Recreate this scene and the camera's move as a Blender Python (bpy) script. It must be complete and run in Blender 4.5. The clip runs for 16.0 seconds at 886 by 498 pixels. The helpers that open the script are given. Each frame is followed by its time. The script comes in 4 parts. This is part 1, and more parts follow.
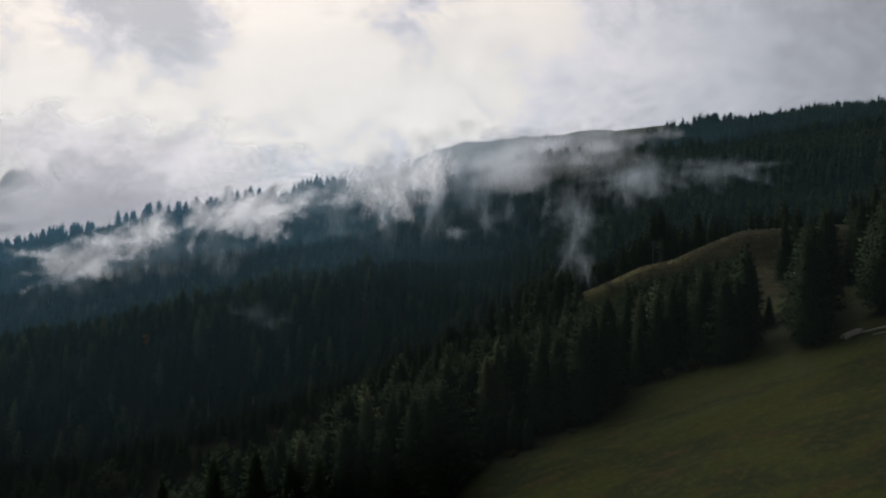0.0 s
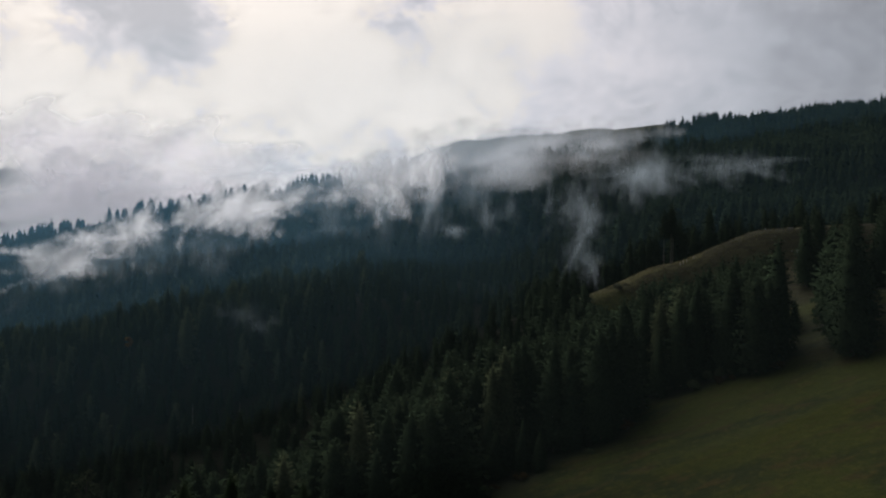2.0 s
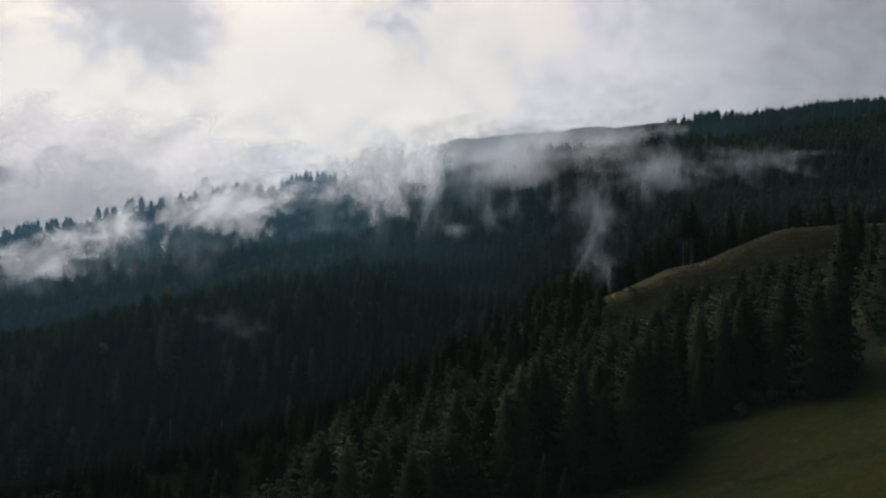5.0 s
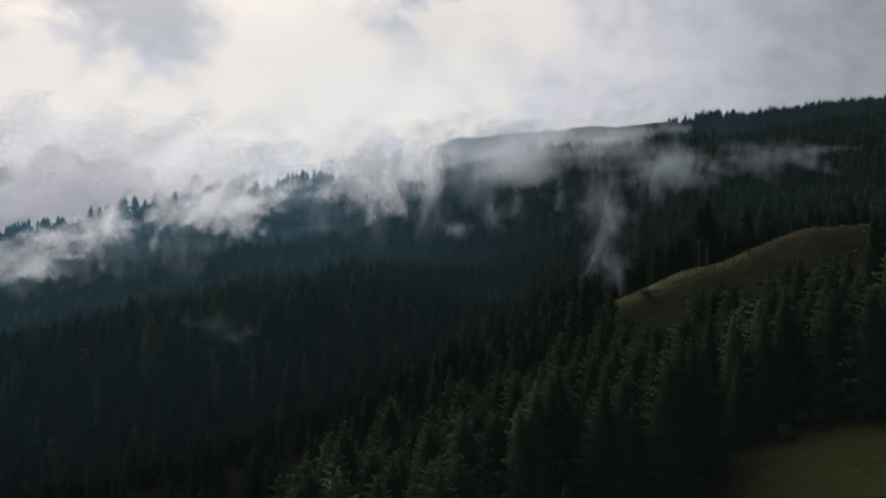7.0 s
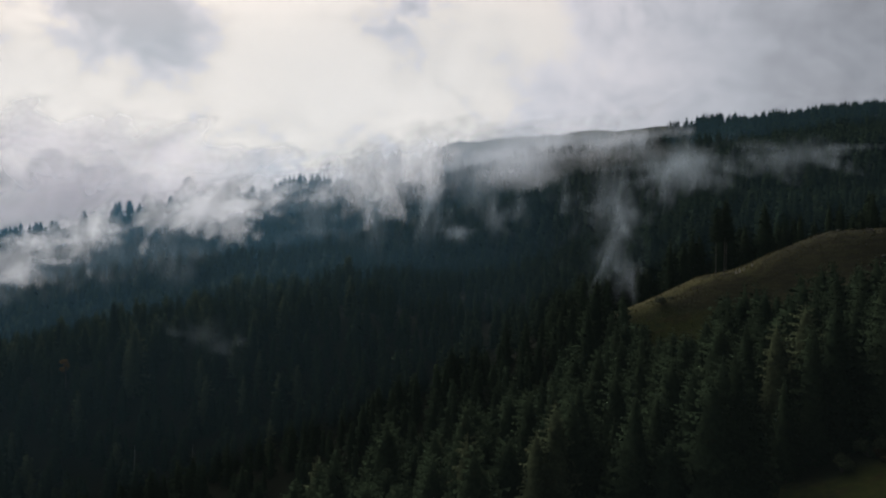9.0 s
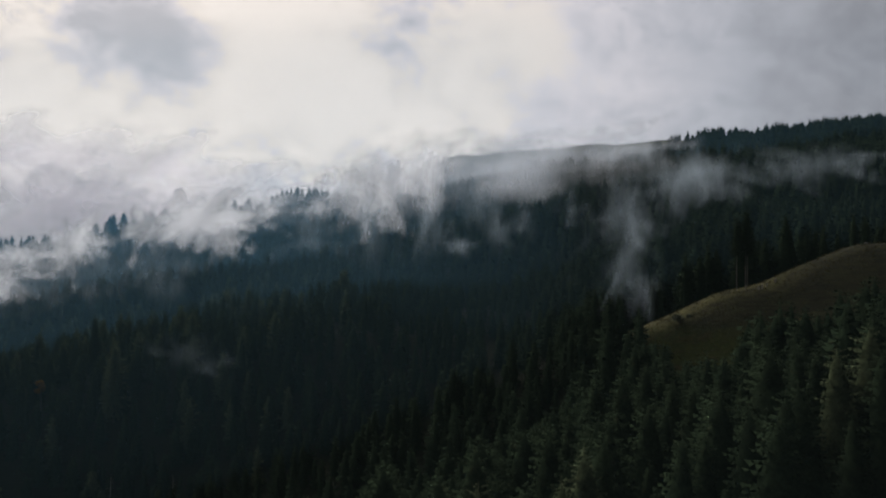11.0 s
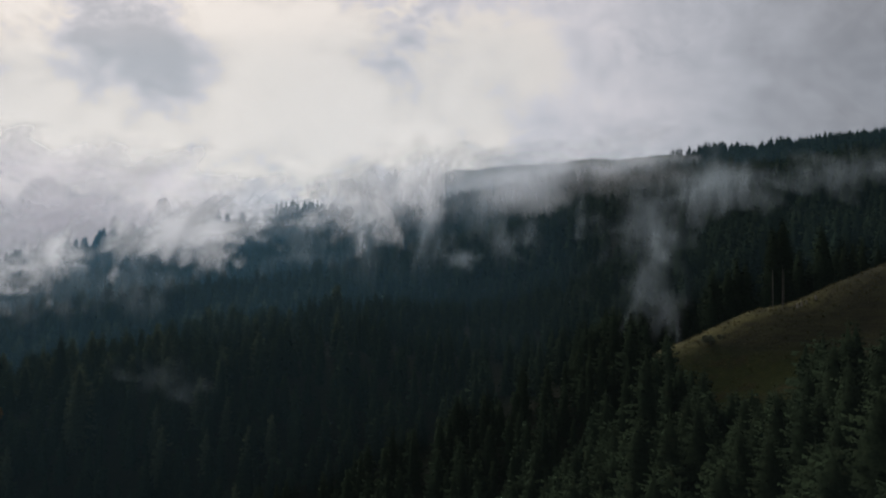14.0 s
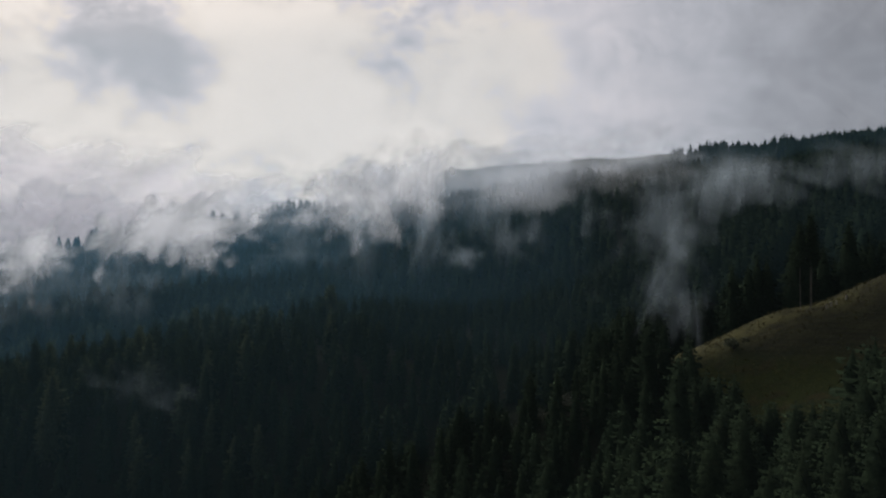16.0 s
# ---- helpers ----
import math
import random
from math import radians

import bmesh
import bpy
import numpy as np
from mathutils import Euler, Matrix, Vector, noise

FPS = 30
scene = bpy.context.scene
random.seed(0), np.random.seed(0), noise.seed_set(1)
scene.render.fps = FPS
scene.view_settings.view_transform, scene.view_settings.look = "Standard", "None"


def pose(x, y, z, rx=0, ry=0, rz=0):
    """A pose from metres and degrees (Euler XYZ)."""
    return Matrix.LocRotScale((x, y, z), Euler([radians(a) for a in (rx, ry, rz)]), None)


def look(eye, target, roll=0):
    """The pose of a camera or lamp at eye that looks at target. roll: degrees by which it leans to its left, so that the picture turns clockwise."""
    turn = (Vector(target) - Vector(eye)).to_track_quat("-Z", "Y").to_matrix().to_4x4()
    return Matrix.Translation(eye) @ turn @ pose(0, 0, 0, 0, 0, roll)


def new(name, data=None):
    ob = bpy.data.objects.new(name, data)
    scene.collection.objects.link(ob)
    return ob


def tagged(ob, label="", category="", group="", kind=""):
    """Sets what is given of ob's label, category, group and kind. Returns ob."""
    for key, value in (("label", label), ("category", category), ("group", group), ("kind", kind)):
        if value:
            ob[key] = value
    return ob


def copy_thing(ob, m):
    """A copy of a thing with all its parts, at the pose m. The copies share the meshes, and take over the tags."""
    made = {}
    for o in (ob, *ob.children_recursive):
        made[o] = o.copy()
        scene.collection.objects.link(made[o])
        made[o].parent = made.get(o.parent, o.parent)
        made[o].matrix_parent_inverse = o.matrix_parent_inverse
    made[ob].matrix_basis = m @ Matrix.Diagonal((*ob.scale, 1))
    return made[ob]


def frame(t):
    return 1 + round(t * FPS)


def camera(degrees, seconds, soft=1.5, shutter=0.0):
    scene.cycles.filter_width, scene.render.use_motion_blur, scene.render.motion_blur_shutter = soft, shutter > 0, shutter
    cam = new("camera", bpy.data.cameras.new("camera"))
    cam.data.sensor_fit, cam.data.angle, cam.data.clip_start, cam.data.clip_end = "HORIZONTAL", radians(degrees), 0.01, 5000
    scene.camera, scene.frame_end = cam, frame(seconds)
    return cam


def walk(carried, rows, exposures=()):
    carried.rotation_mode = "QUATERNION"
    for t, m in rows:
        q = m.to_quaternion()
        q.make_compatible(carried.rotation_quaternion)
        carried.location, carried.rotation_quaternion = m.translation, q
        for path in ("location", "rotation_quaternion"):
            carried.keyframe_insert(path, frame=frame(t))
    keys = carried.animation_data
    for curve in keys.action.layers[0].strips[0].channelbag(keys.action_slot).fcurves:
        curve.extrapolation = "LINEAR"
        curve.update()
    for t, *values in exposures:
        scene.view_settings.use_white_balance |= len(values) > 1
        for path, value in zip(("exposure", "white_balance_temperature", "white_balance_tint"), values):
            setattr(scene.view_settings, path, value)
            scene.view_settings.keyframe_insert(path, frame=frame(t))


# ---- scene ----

# ---------------------------------------------------------------- camera
cam = camera(68, 16.0, soft=2.2)
# seconds, place in metres, turn to the left, tilt up, lean (degrees)
PATH = [
    (0.0, -0.00, 0.00, 60.00, -0.00, 0.00, -0.03),
    (0.5, -0.32, 3.81, 59.82, -0.10, 0.01, -0.00),
    (1.0, -0.59, 7.59, 59.69, -0.18, 0.01, 0.04),
    (1.5, -0.86, 11.40, 59.70, -0.25, -0.00, 0.10),
    (2.0, -1.12, 14.77, 59.77, -0.33, -0.05, 0.18),
    (2.5, -1.39, 17.93, 59.86, -0.40, -0.07, 0.23),
    (3.0, -1.60, 21.52, 59.88, -0.46, -0.08, 0.24),
    (3.5, -1.82, 25.03, 59.87, -0.50, -0.08, 0.24),
    (4.0, -2.02, 28.48, 59.91, -0.55, -0.09, 0.25),
    (6.5, -3.04, 45.72, 59.75, -0.75, -0.04, 0.27),
    (7.0, -3.26, 49.18, 59.77, -0.81, -0.03, 0.31),
    (7.5, -3.46, 52.55, 59.72, -0.85, -0.01, 0.33),
    (8.0, -3.60, 56.00, 59.72, -0.87, 0.07, 0.32),
    (8.5, -3.71, 59.27, 59.61, -0.89, 0.22, 0.30),
    (11.0, -4.52, 76.47, 59.40, -1.02, 1.70, 0.35),
    (11.5, -4.62, 79.84, 59.29, -1.04, 2.09, 0.38),
    (12.0, -4.78, 83.29, 59.31, -1.06, 2.46, 0.40),
    (12.5, -4.97, 86.62, 59.36, -1.10, 2.73, 0.41),
    (13.0, -5.17, 90.09, 59.29, -1.15, 2.95, 0.41),
    (13.5, -5.38, 93.44, 59.14, -1.20, 3.05, 0.45),
    (14.0, -5.51, 96.91, 59.01, -1.25, 3.10, 0.49),
    (14.5, -5.57, 100.34, 58.90, -1.29, 3.10, 0.51),
    (15.0, -5.74, 103.72, 58.81, -1.34, 3.12, 0.50),
    (15.5, -5.82, 106.97, 58.68, -1.38, 3.14, 0.49),
    (16.0, -5.92, 110.27, 58.57, -1.42, 3.16, 0.49),
]


def flight_pose(x, y, z, yaw, pitch, roll):
    a, b = radians(yaw), radians(pitch)
    way = Vector((-math.sin(a) * math.cos(b), math.cos(a) * math.cos(b), math.sin(b)))
    return look((x, y, z), Vector((x, y, z)) + way * 100, roll)


walk(cam, [(r[0], flight_pose(*r[1:])) for r in PATH], [(0.0, 0.0), (8.5, -0.04), (11.5, -0.15), (16.0, -0.19)])

# ---------------------------------------------------------------- small node helpers


def node(nt, kind, x=0, y=0, **props):
    n = nt.nodes.new(kind)
    n.location = (x, y)
    for k, v in props.items():
        if k in n.inputs:
            n.inputs[k].default_value = v
        else:
            setattr(n, k, v)
    return n


def mathn(nt, op, a, b=None, c=None, clamp=False):
    n = nt.nodes.new("ShaderNodeMath")
    n.operation, n.use_clamp = op, clamp
    for i, v in enumerate((a, b, c)):
        if v is None:
            continue
        if isinstance(v, (int, float)):
            n.inputs[i].default_value = v
        else:
            nt.links.new(v, n.inputs[i])
    return n.outputs[0]


def maprange(nt, v, a, b, c=0.0, d=1.0, smooth=True):
    n = nt.nodes.new("ShaderNodeMapRange")
    n.interpolation_type = "SMOOTHSTEP" if smooth else "LINEAR"
    nt.links.new(v, n.inputs[0])
    for i, q in enumerate((a, b, c, d)):
        n.inputs[i + 1].default_value = q
    return n.outputs[0]


def mixc(nt, f, a, b, blend="MIX"):
    n = nt.nodes.new("ShaderNodeMix")
    n.data_type, n.blend_type = "RGBA", blend
    for i, v in ((0, f), (6, a), (7, b)):
        if isinstance(v, (int, float)):
            n.inputs[i].default_value = v
        elif isinstance(v, tuple):
            n.inputs[i].default_value = (*v, 1.0)
        else:
            nt.links.new(v, n.inputs[i])
    return n.outputs[2]


def noisen(nt, vec, scale, detail=5.0, rough=0.55, distort=0.0):
    n = nt.nodes.new("ShaderNodeTexNoise")
    n.inputs["Scale"].default_value = scale
    n.inputs["Detail"].default_value = detail
    n.inputs["Roughness"].default_value = rough
    n.inputs["Distortion"].default_value = distort
    if vec is not None:
        nt.links.new(vec, n.inputs["Vector"])
    return n.outputs[0]


# ---------------------------------------------------------------- world: a broken overcast, brightest ahead to the left
SUN_AZ = -24.0      # degrees to the left of the flight
SUN_EL = 25.0
world = bpy.data.worlds.new("overcast_sky")
scene.world = world
world.use_nodes = True
wt = world.node_tree
wt.nodes.clear()
w_out = node(wt, "ShaderNodeOutputWorld")
w_bg = node(wt, "ShaderNodeBackground", Strength=1.0)
wt.links.new(w_bg.outputs[0], w_out.inputs[0])
sky = node(wt, "ShaderNodeTexSky", sky_type="NISHITA", sun_disc=False, sun_elevation=radians(SUN_EL), sun_rotation=radians(SUN_AZ))
tc = node(wt, "ShaderNodeTexCoord")
vdir = tc.outputs["Generated"]


def towards(px, py):
    """Unit direction of a place in the sky, by tangents right and up of straight ahead."""
    return Vector((px, 1.0, py)).normalized()


def lobe(d, inner, outer):
    """1 inside an angle round the direction d, falling to 0 at the outer angle (degrees)."""
    n = wt.nodes.new("ShaderNodeVectorMath")
    n.operation = "DISTANCE"
    wt.links.new(vdir, n.inputs[0])
    n.inputs[1].default_value = d
    return maprange(wt, n.outputs["Value"], 2 * math.sin(radians(inner / 2)), 2 * math.sin(radians(outer / 2)), 1.0, 0.0)


# clouds lie flat, so heights count more; soft billows bend every edge
squash = node(wt, "ShaderNodeMapping")
squash.inputs["Scale"].default_value = (1.0, 1.0, 1.35)
wt.links.new(vdir, squash.inputs["Vector"])
flat = squash.outputs[0]
bend = node(wt, "ShaderNodeTexNoise", Scale=6.0, Detail=6.0, Roughness=0.6)
wt.links.new(flat, bend.inputs["Vector"])
warp = node(wt, "ShaderNodeVectorMath", operation="MULTIPLY_ADD")
wt.links.new(bend.outputs["Color"], warp.inputs[0])
warp.inputs[1].default_value = (0.10, 0.10, 0.10)
wt.links.new(flat, warp.inputs[2])
billow = mathn(wt, "MULTIPLY_ADD", noisen(wt, warp.outputs[0], 6.5, 13.0, 0.70, 0.35), 4.8, -2.4)
puff = mathn(wt, "MULTIPLY_ADD", noisen(wt, warp.outputs[0], 17.0, 12.0, 0.72, 0.3), 5.0, -2.5)
sep = node(wt, "ShaderNodeSeparateXYZ")
wt.links.new(vdir, sep.inputs[0])
east, up = sep.outputs[0], sep.outputs[2]


# how thick the cloud is: billows, plus rifts (below 0) and dark banks (above 0) of so many degrees in radius
thick = mathn(wt, "MULTIPLY", mathn(wt, "MULTIPLY_ADD", puff, 0.45, billow), maprange(wt, east, -0.20, 0.30, 0.95, 0.42))
low_left = mathn(wt, "MULTIPLY", maprange(wt, up, 0.14, 0.25, 1.0, 0.0), maprange(wt, east, -0.16, 0.08, 1.0, 0.0))
thick = mathn(wt, "ADD", thick, mathn(wt, "ADD", mathn(wt, "MULTIPLY", low_left, 0.22), maprange(wt, east, -0.45, 0.05, -0.16, 0.0)))
for px, py, wide, more in ((-0.60, 0.24, 12, -0.50), (-0.40, 0.235, 8, -0.30), (-0.20, 0.33, 14, -0.50), (-0.03, 0.34, 9, -0.25), (0.15, 0.365, 5, -0.70), (0.19, 0.315, 3.5, -0.30), (0.0, 0.20, 16, -0.22),
                           (-0.52, 0.378, 6, 0.50), (-0.455, 0.362, 6.5, 0.55), (-0.40, 0.338, 5.5, 0.50), (-0.38, 0.300, 5, 0.42), (-0.47, 0.298, 4.5, 0.36), (-0.66, 0.360, 6, 0.45), (-0.06, 0.375, 4, 0.25)):
    thick = mathn(wt, "MULTIPLY_ADD", lobe(towards(px, py), 0, wide), more, thick)
glow = lobe(towards(-0.28, 0.26), 30, 88)
lum = maprange(wt, thick, -0.65, 0.95, 0.905, 0.50)
lum = mathn(wt, "MULTIPLY", lum, mathn(wt, "MULTIPLY", maprange(wt, east, -0.05, 0.66, 1.0, 0.54), mathn(wt, "MULTIPLY_ADD", glow, 0.86, 0.14)))
cool = mixc(wt, maprange(wt, lum, 0.45, 0.74), (0.960, 0.980, 1.080), (1.015, 0.977, 1.035))
warm = mixc(wt, maprange(wt, lum, 0.68, 0.83), cool, (1.055, 0.976, 0.915))
cl = wt.nodes.new("ShaderNodeVectorMath")
cl.operation = "SCALE"
wt.links.new(warm, cl.inputs[0])
wt.links.new(lum, cl.inputs["Scale"])
blue = node(wt, "ShaderNodeVectorMath", operation="SCALE", Scale=0.10)
wt.links.new(sky.outputs[0], blue.inputs[0])
cloud_mix = mixc(wt, 0.96, blue.outputs[0], cl.outputs[0])
# under the horizon: dim valley haze
low = maprange(wt, up, -0.08, 0.0)
wt.links.new(mixc(wt, low, (0.05, 0.06, 0.07), cloud_mix), w_bg.inputs[0])

sun_data = bpy.data.lights.new("sun", "SUN")
sun_data.energy, sun_data.angle, sun_data.color = 2.6, radians(80), (1.0, 0.95, 0.89)
sun = new("sun", sun_data)
sdir = Vector((math.sin(radians(SUN_AZ)) * math.cos(radians(SUN_EL)), math.cos(radians(SUN_AZ)) * math.cos(radians(SUN_EL)), math.sin(radians(SUN_EL))))
sun.matrix_world = look(sdir * 300, (0, 0, 0))

# ---------------------------------------------------------------- the lie of the land


def sstep(v, a, b):
    u = np.clip((v - a) / (b - a), 0, 1)
    return u * u * (3 - 2 * u)


def soft(v, knots):
    """A smooth curve through (place, height) knots."""
    out = np.full(np.shape(v), float(knots[0][1]))
    for (a, p), (b, q) in zip(knots[:-1], knots[1:]):
        out = out + (q - p) * sstep(v, a, b)
    return out


def ripple(x, y):
    """Uneven ground at several sizes."""
    return (np.sin(x * 0.021 + 1.3) * np.cos(y * 0.017 + 0.4) + 0.5 * np.sin(x * 0.053 + y * 0.031)
            + 0.3 * np.cos(x * 0.11 - y * 0.083 + 2.0) + 0.15 * np.sin(x * 0.27 + 0.5) * np.sin(y * 0.23))


def height(x, y):
    """Ground level: a mountainside that falls to the left, cut by gullies that run down it, with a long crest ahead."""
    x, y = np.asarray(x, float), np.asarray(y, float)
    right = soft(y, [(60, 0), (150, 0), (195, -8), (226, -9), (248, -4), (274, 10), (305, 2), (350, 14), (460, 42)])
    right = right + sstep(y, 236, 274) * (1 - sstep(y, 276, 320)) * np.clip((x - 84) * 0.045, -3.5, 3.5)
    left = soft(y, [(60, 0), (130, 0), (160, -3), (222, -22), (266, -1), (312, 30), (345, 35), (470, 47)])
    right = right + sstep(y, 245, 266) * (1 - sstep(y, 278, 300)) * (1.1 * np.exp(-((x - 83) / 8) ** 2) - 1.0 * np.exp(-((x - 97) / 8) ** 2))
    u = left + (right - left) * sstep(x, -40, 62)
    rise = np.clip(x, -900, 0) * (1 - 0.47 * sstep(y, 245, 325)) + np.clip(x, 0, 125) + 0.10 * np.clip(x - 125, 0, 45) + 0.33 * np.clip(x - 170, 0, 700)
    spur = np.interp(x, [-70, -43, -12, 15], [-4, -3, 5, 0]) * sstep(y, 118, 160) * (1 - sstep(y, 222, 262))
    near = spur - 47 + 0.34 * rise + u + 6 * np.exp(-((x - 28) / 22) ** 2 - ((y - 196) / 18) ** 2)
    w = np.clip((y - 400) / 540, 0, 1) ** 1.15
    crest = np.interp(x, [-1000, -610, -520, -445, -370, -295, -250, -114, 519, 1100], [-60, 6, 26, 45, 58, 69, 72, 77, 181, 245])
    z = near * (1 - w) + crest * w
    side = sstep(x, -120, -55)
    back = sstep(y, 970, 1420)
    upper = np.interp(x, [-60, -20, 45, 164, 417, 470, 1100], [196, 214, 224, 236, 250, 254, 310])
    z = z + back * (side * (upper - crest) - (1 - side) * 190)
    z = z - np.clip(y - 1480, 0, None) * 0.16
    wild = 0.35 + 3.4 * sstep(y, 290, 700)
    z = z + ripple(x, y) * wild + ripple(x * 0.4 + 40, y * 0.4) * 4.5 * sstep(y, 330, 700)
    return z + 60


def edge_of_meadow(x):
    """How far forward the mown meadow reaches."""
    return soft(x, [(-75, 60), (-4, 122), (9, 133), (33, 138), (41, 153), (66, 147), (80, 141), (130, 137), (200, 120)]) + 1.6 * np.sin(x * 0.35)


def meadow(x, y):
    """1 on the mown meadow, soft at its edge."""
    return 1 - sstep(y, edge_of_meadow(x) - 2, edge_of_meadow(x) + 3)


def knoll(x, y):
    """1 on the grazed knoll and the clearing before it."""
    lo = sstep(x, 49, 60)
    a = sstep(y, 214, 222) * (1 - sstep(y, 280 + 0.04 * x, 292 + 0.04 * x))
    return lo * a * (1 - sstep(x, 172, 190))


def rim(x, y):
    """1 on the lighter, yellower strip along the knoll's brow."""
    return sstep(x, 48, 60) * (1 - sstep(x, 96, 112)) * sstep(y, 266, 271) * (1 - sstep(y, 280, 286))


def lanes(x, y):
    """1 in the grassy gaps that open through the near wood."""
    q = x / np.maximum(y, 1)
    a = sstep(q, 0.460, 0.468) * (1 - sstep(q, 0.532, 0.540)) + sstep(q, 0.574, 0.582) * (1 - sstep(q, 0.646, 0.654))
    return a * sstep(y, 120, 130) * (1 - sstep(y, 225, 240))


def alpine(x, y):
    """1 on the bare grass along the far crest."""
    n = np.sin(x * 0.018 + 2) + 0.7 * np.sin(x * 0.047 + y * 0.02)
    strip = sstep(y, np.where(x < -240, 842, 905), np.where(x < -240, 852, 925)) * (1 - sstep(y, 985, 1010)) * (1 - sstep(x, -250, -150))
    top = sstep(y, 1180, 1230) * (1 - sstep(x, 430, 520)) + sstep(y, 1300, 1350) * sstep(x, 430, 520)
    glade = 1 - sstep(np.hypot((x - 515) / 34, (y - 850) / 60), 0.8, 1.1)
    return np.clip(glade + strip * np.maximum(sstep(n, -0.2, 0.5), 1 - sstep(x, -270, -230)) + top, 0, 1)


def open_ground(x, y):
    return np.clip(meadow(x, y) + knoll(x, y) + lanes(x, y) + alpine(x, y), 0, 1)


# ---------------------------------------------------------------- materials


def material(name, rough=0.9, spec=0.15):
    m = bpy.data.materials.new(name)
    m.use_nodes = True
    nt = m.node_tree
    b = nt.nodes["Principled BSDF"]
    b.inputs["Roughness"].default_value = rough
    b.inputs["Specular IOR Level"].default_value = spec
    return m, nt, b


def attribute(nt, name):
    n = nt.nodes.new("ShaderNodeAttribute")
    n.attribute_name = name
    return n


def bump(nt, b, h, strength, dist):
    n = nt.nodes.new("ShaderNodeBump")
    n.inputs["Strength"].default_value, n.inputs["Distance"].default_value = strength, dist
    nt.links.new(h, n.inputs["Height"])
    nt.links.new(n.outputs[0], b.inputs["Normal"])


def ground_material():
    m, nt, b = material("mountain_ground", 0.95, 0.1)
    pos = nt.nodes.new("ShaderNodeNewGeometry").outputs["Position"]
    grass = attribute(nt, "grass").outputs["Fac"]
    graz = attribute(nt, "grazed").outputs["Fac"]
    stretch = node(nt, "ShaderNodeMapping")
    stretch.inputs["Scale"].default_value = (0.6, 1.5, 1.0)
    nt.links.new(pos, stretch.inputs["Vector"])
    big = noisen(nt, stretch.outputs[0], 0.040, 5, 0.65, 0.6)
    mid = noisen(nt, stretch.outputs[0], 0.22, 5, 0.65)
    fine = noisen(nt, pos, 2.6, 4, 0.7)
    lush = mixc(nt, maprange(nt, big, 0.43, 0.58), (0.017, 0.026, 0.009), (0.036, 0.047, 0.008))
    lush = mixc(nt, maprange(nt, mid, 0.50, 0.66), lush, (0.043, 0.035, 0.012))
    tufts = noisen(nt, pos, 0.75, 5, 0.7)
    lush = mixc(nt, maprange(nt, tufts, 0.46, 0.66), lush, mixc(nt, 0.35, lush, (0.088, 0.084, 0.014)))
    dry = mixc(nt, maprange(nt, mid, 0.35, 0.65), (0.038, 0.035, 0.018), (0.060, 0.058, 0.026))
    # trodden terraces along the slope
    steps = node(nt, "ShaderNodeMapping")
    steps.inputs["Scale"].default_value = (0.10, 0.05, 1.5)
    nt.links.new(pos, steps.inputs["Vector"])
    terr = noisen(nt, steps.outputs[0], 1.0, 5, 0.6, 0.3)
    dry = mixc(nt, maprange(nt, terr, 0.47, 0.56), dry, mixc(nt, 0.7, dry, (0.03, 0.026, 0.018)))
    turf = mixc(nt, graz, lush, dry)
    turf = mixc(nt, mathn(nt, "MULTIPLY", attribute(nt, "rim").outputs["Fac"], maprange(nt, mid, 0.3, 0.6)), turf, (0.125, 0.115, 0.042))
    turf = mixc(nt, maprange(nt, fine, 0.3, 0.75), mixc(nt, 0.55, turf, (0.02, 0.02, 0.008)), turf)
    litter = mixc(nt, mid, (0.016, 0.018, 0.011), (0.028, 0.030, 0.017))
    nt.links.new(mixc(nt, grass, litter, turf), b.inputs["Base Color"])
    bump(nt, b, mathn(nt, "ADD", fine, mathn(nt, "MULTIPLY", mid, 1.5)), 0.55, 0.4)
    return m


def needle_material(name, dark, light, odd):
    """Conifer needles; tone runs from tree to tree, and carries painted shade, darker inside and low down."""
    m, nt, b = material(name, 0.85, 0.0)
    pos = nt.nodes.new("ShaderNodeNewGeometry").outputs["Position"]
    tone = attribute(nt, "tone").outputs["Fac"]
    rnd = nt.nodes.new("ShaderNodeObjectInfo").outputs["Random"]
    n = noisen(nt, pos, 0.9, 3, 0.7)
    gap_shade = noisen(nt, pos, 1.7, 4, 0.75)
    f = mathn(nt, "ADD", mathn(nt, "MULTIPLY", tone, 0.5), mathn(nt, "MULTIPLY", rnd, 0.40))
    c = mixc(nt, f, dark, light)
    c = mixc(nt, maprange(nt, n, 0.55, 0.8), c, odd)
    # shade of the gaps between needle clumps, painted in as near-black patches
    c = mixc(nt, maprange(nt, gap_shade, 0.36, 0.62, 1.0, 0.0), c, mixc(nt, 0.45, c, (0.004, 0.006, 0.004)))
    nt.links.new(c, b.inputs["Base Color"])
    return m


def bark_material(name, a, c):
    m, nt, b = material(name, 0.9, 0.1)
    pos = nt.nodes.new("ShaderNodeNewGeometry").outputs["Position"]
    st = node(nt, "ShaderNodeMapping")
    st.inputs["Scale"].default_value = (5, 5, 0.8)
    nt.links.new(pos, st.inputs["Vector"])
    n = noisen(nt, st.outputs[0], 1.5, 5, 0.7)
    nt.links.new(mixc(nt, maprange(nt, n, 0.35, 0.7), a, c), b.inputs["Base Color"])
    bump(nt, b, n, 0.6, 0.06)
    return m


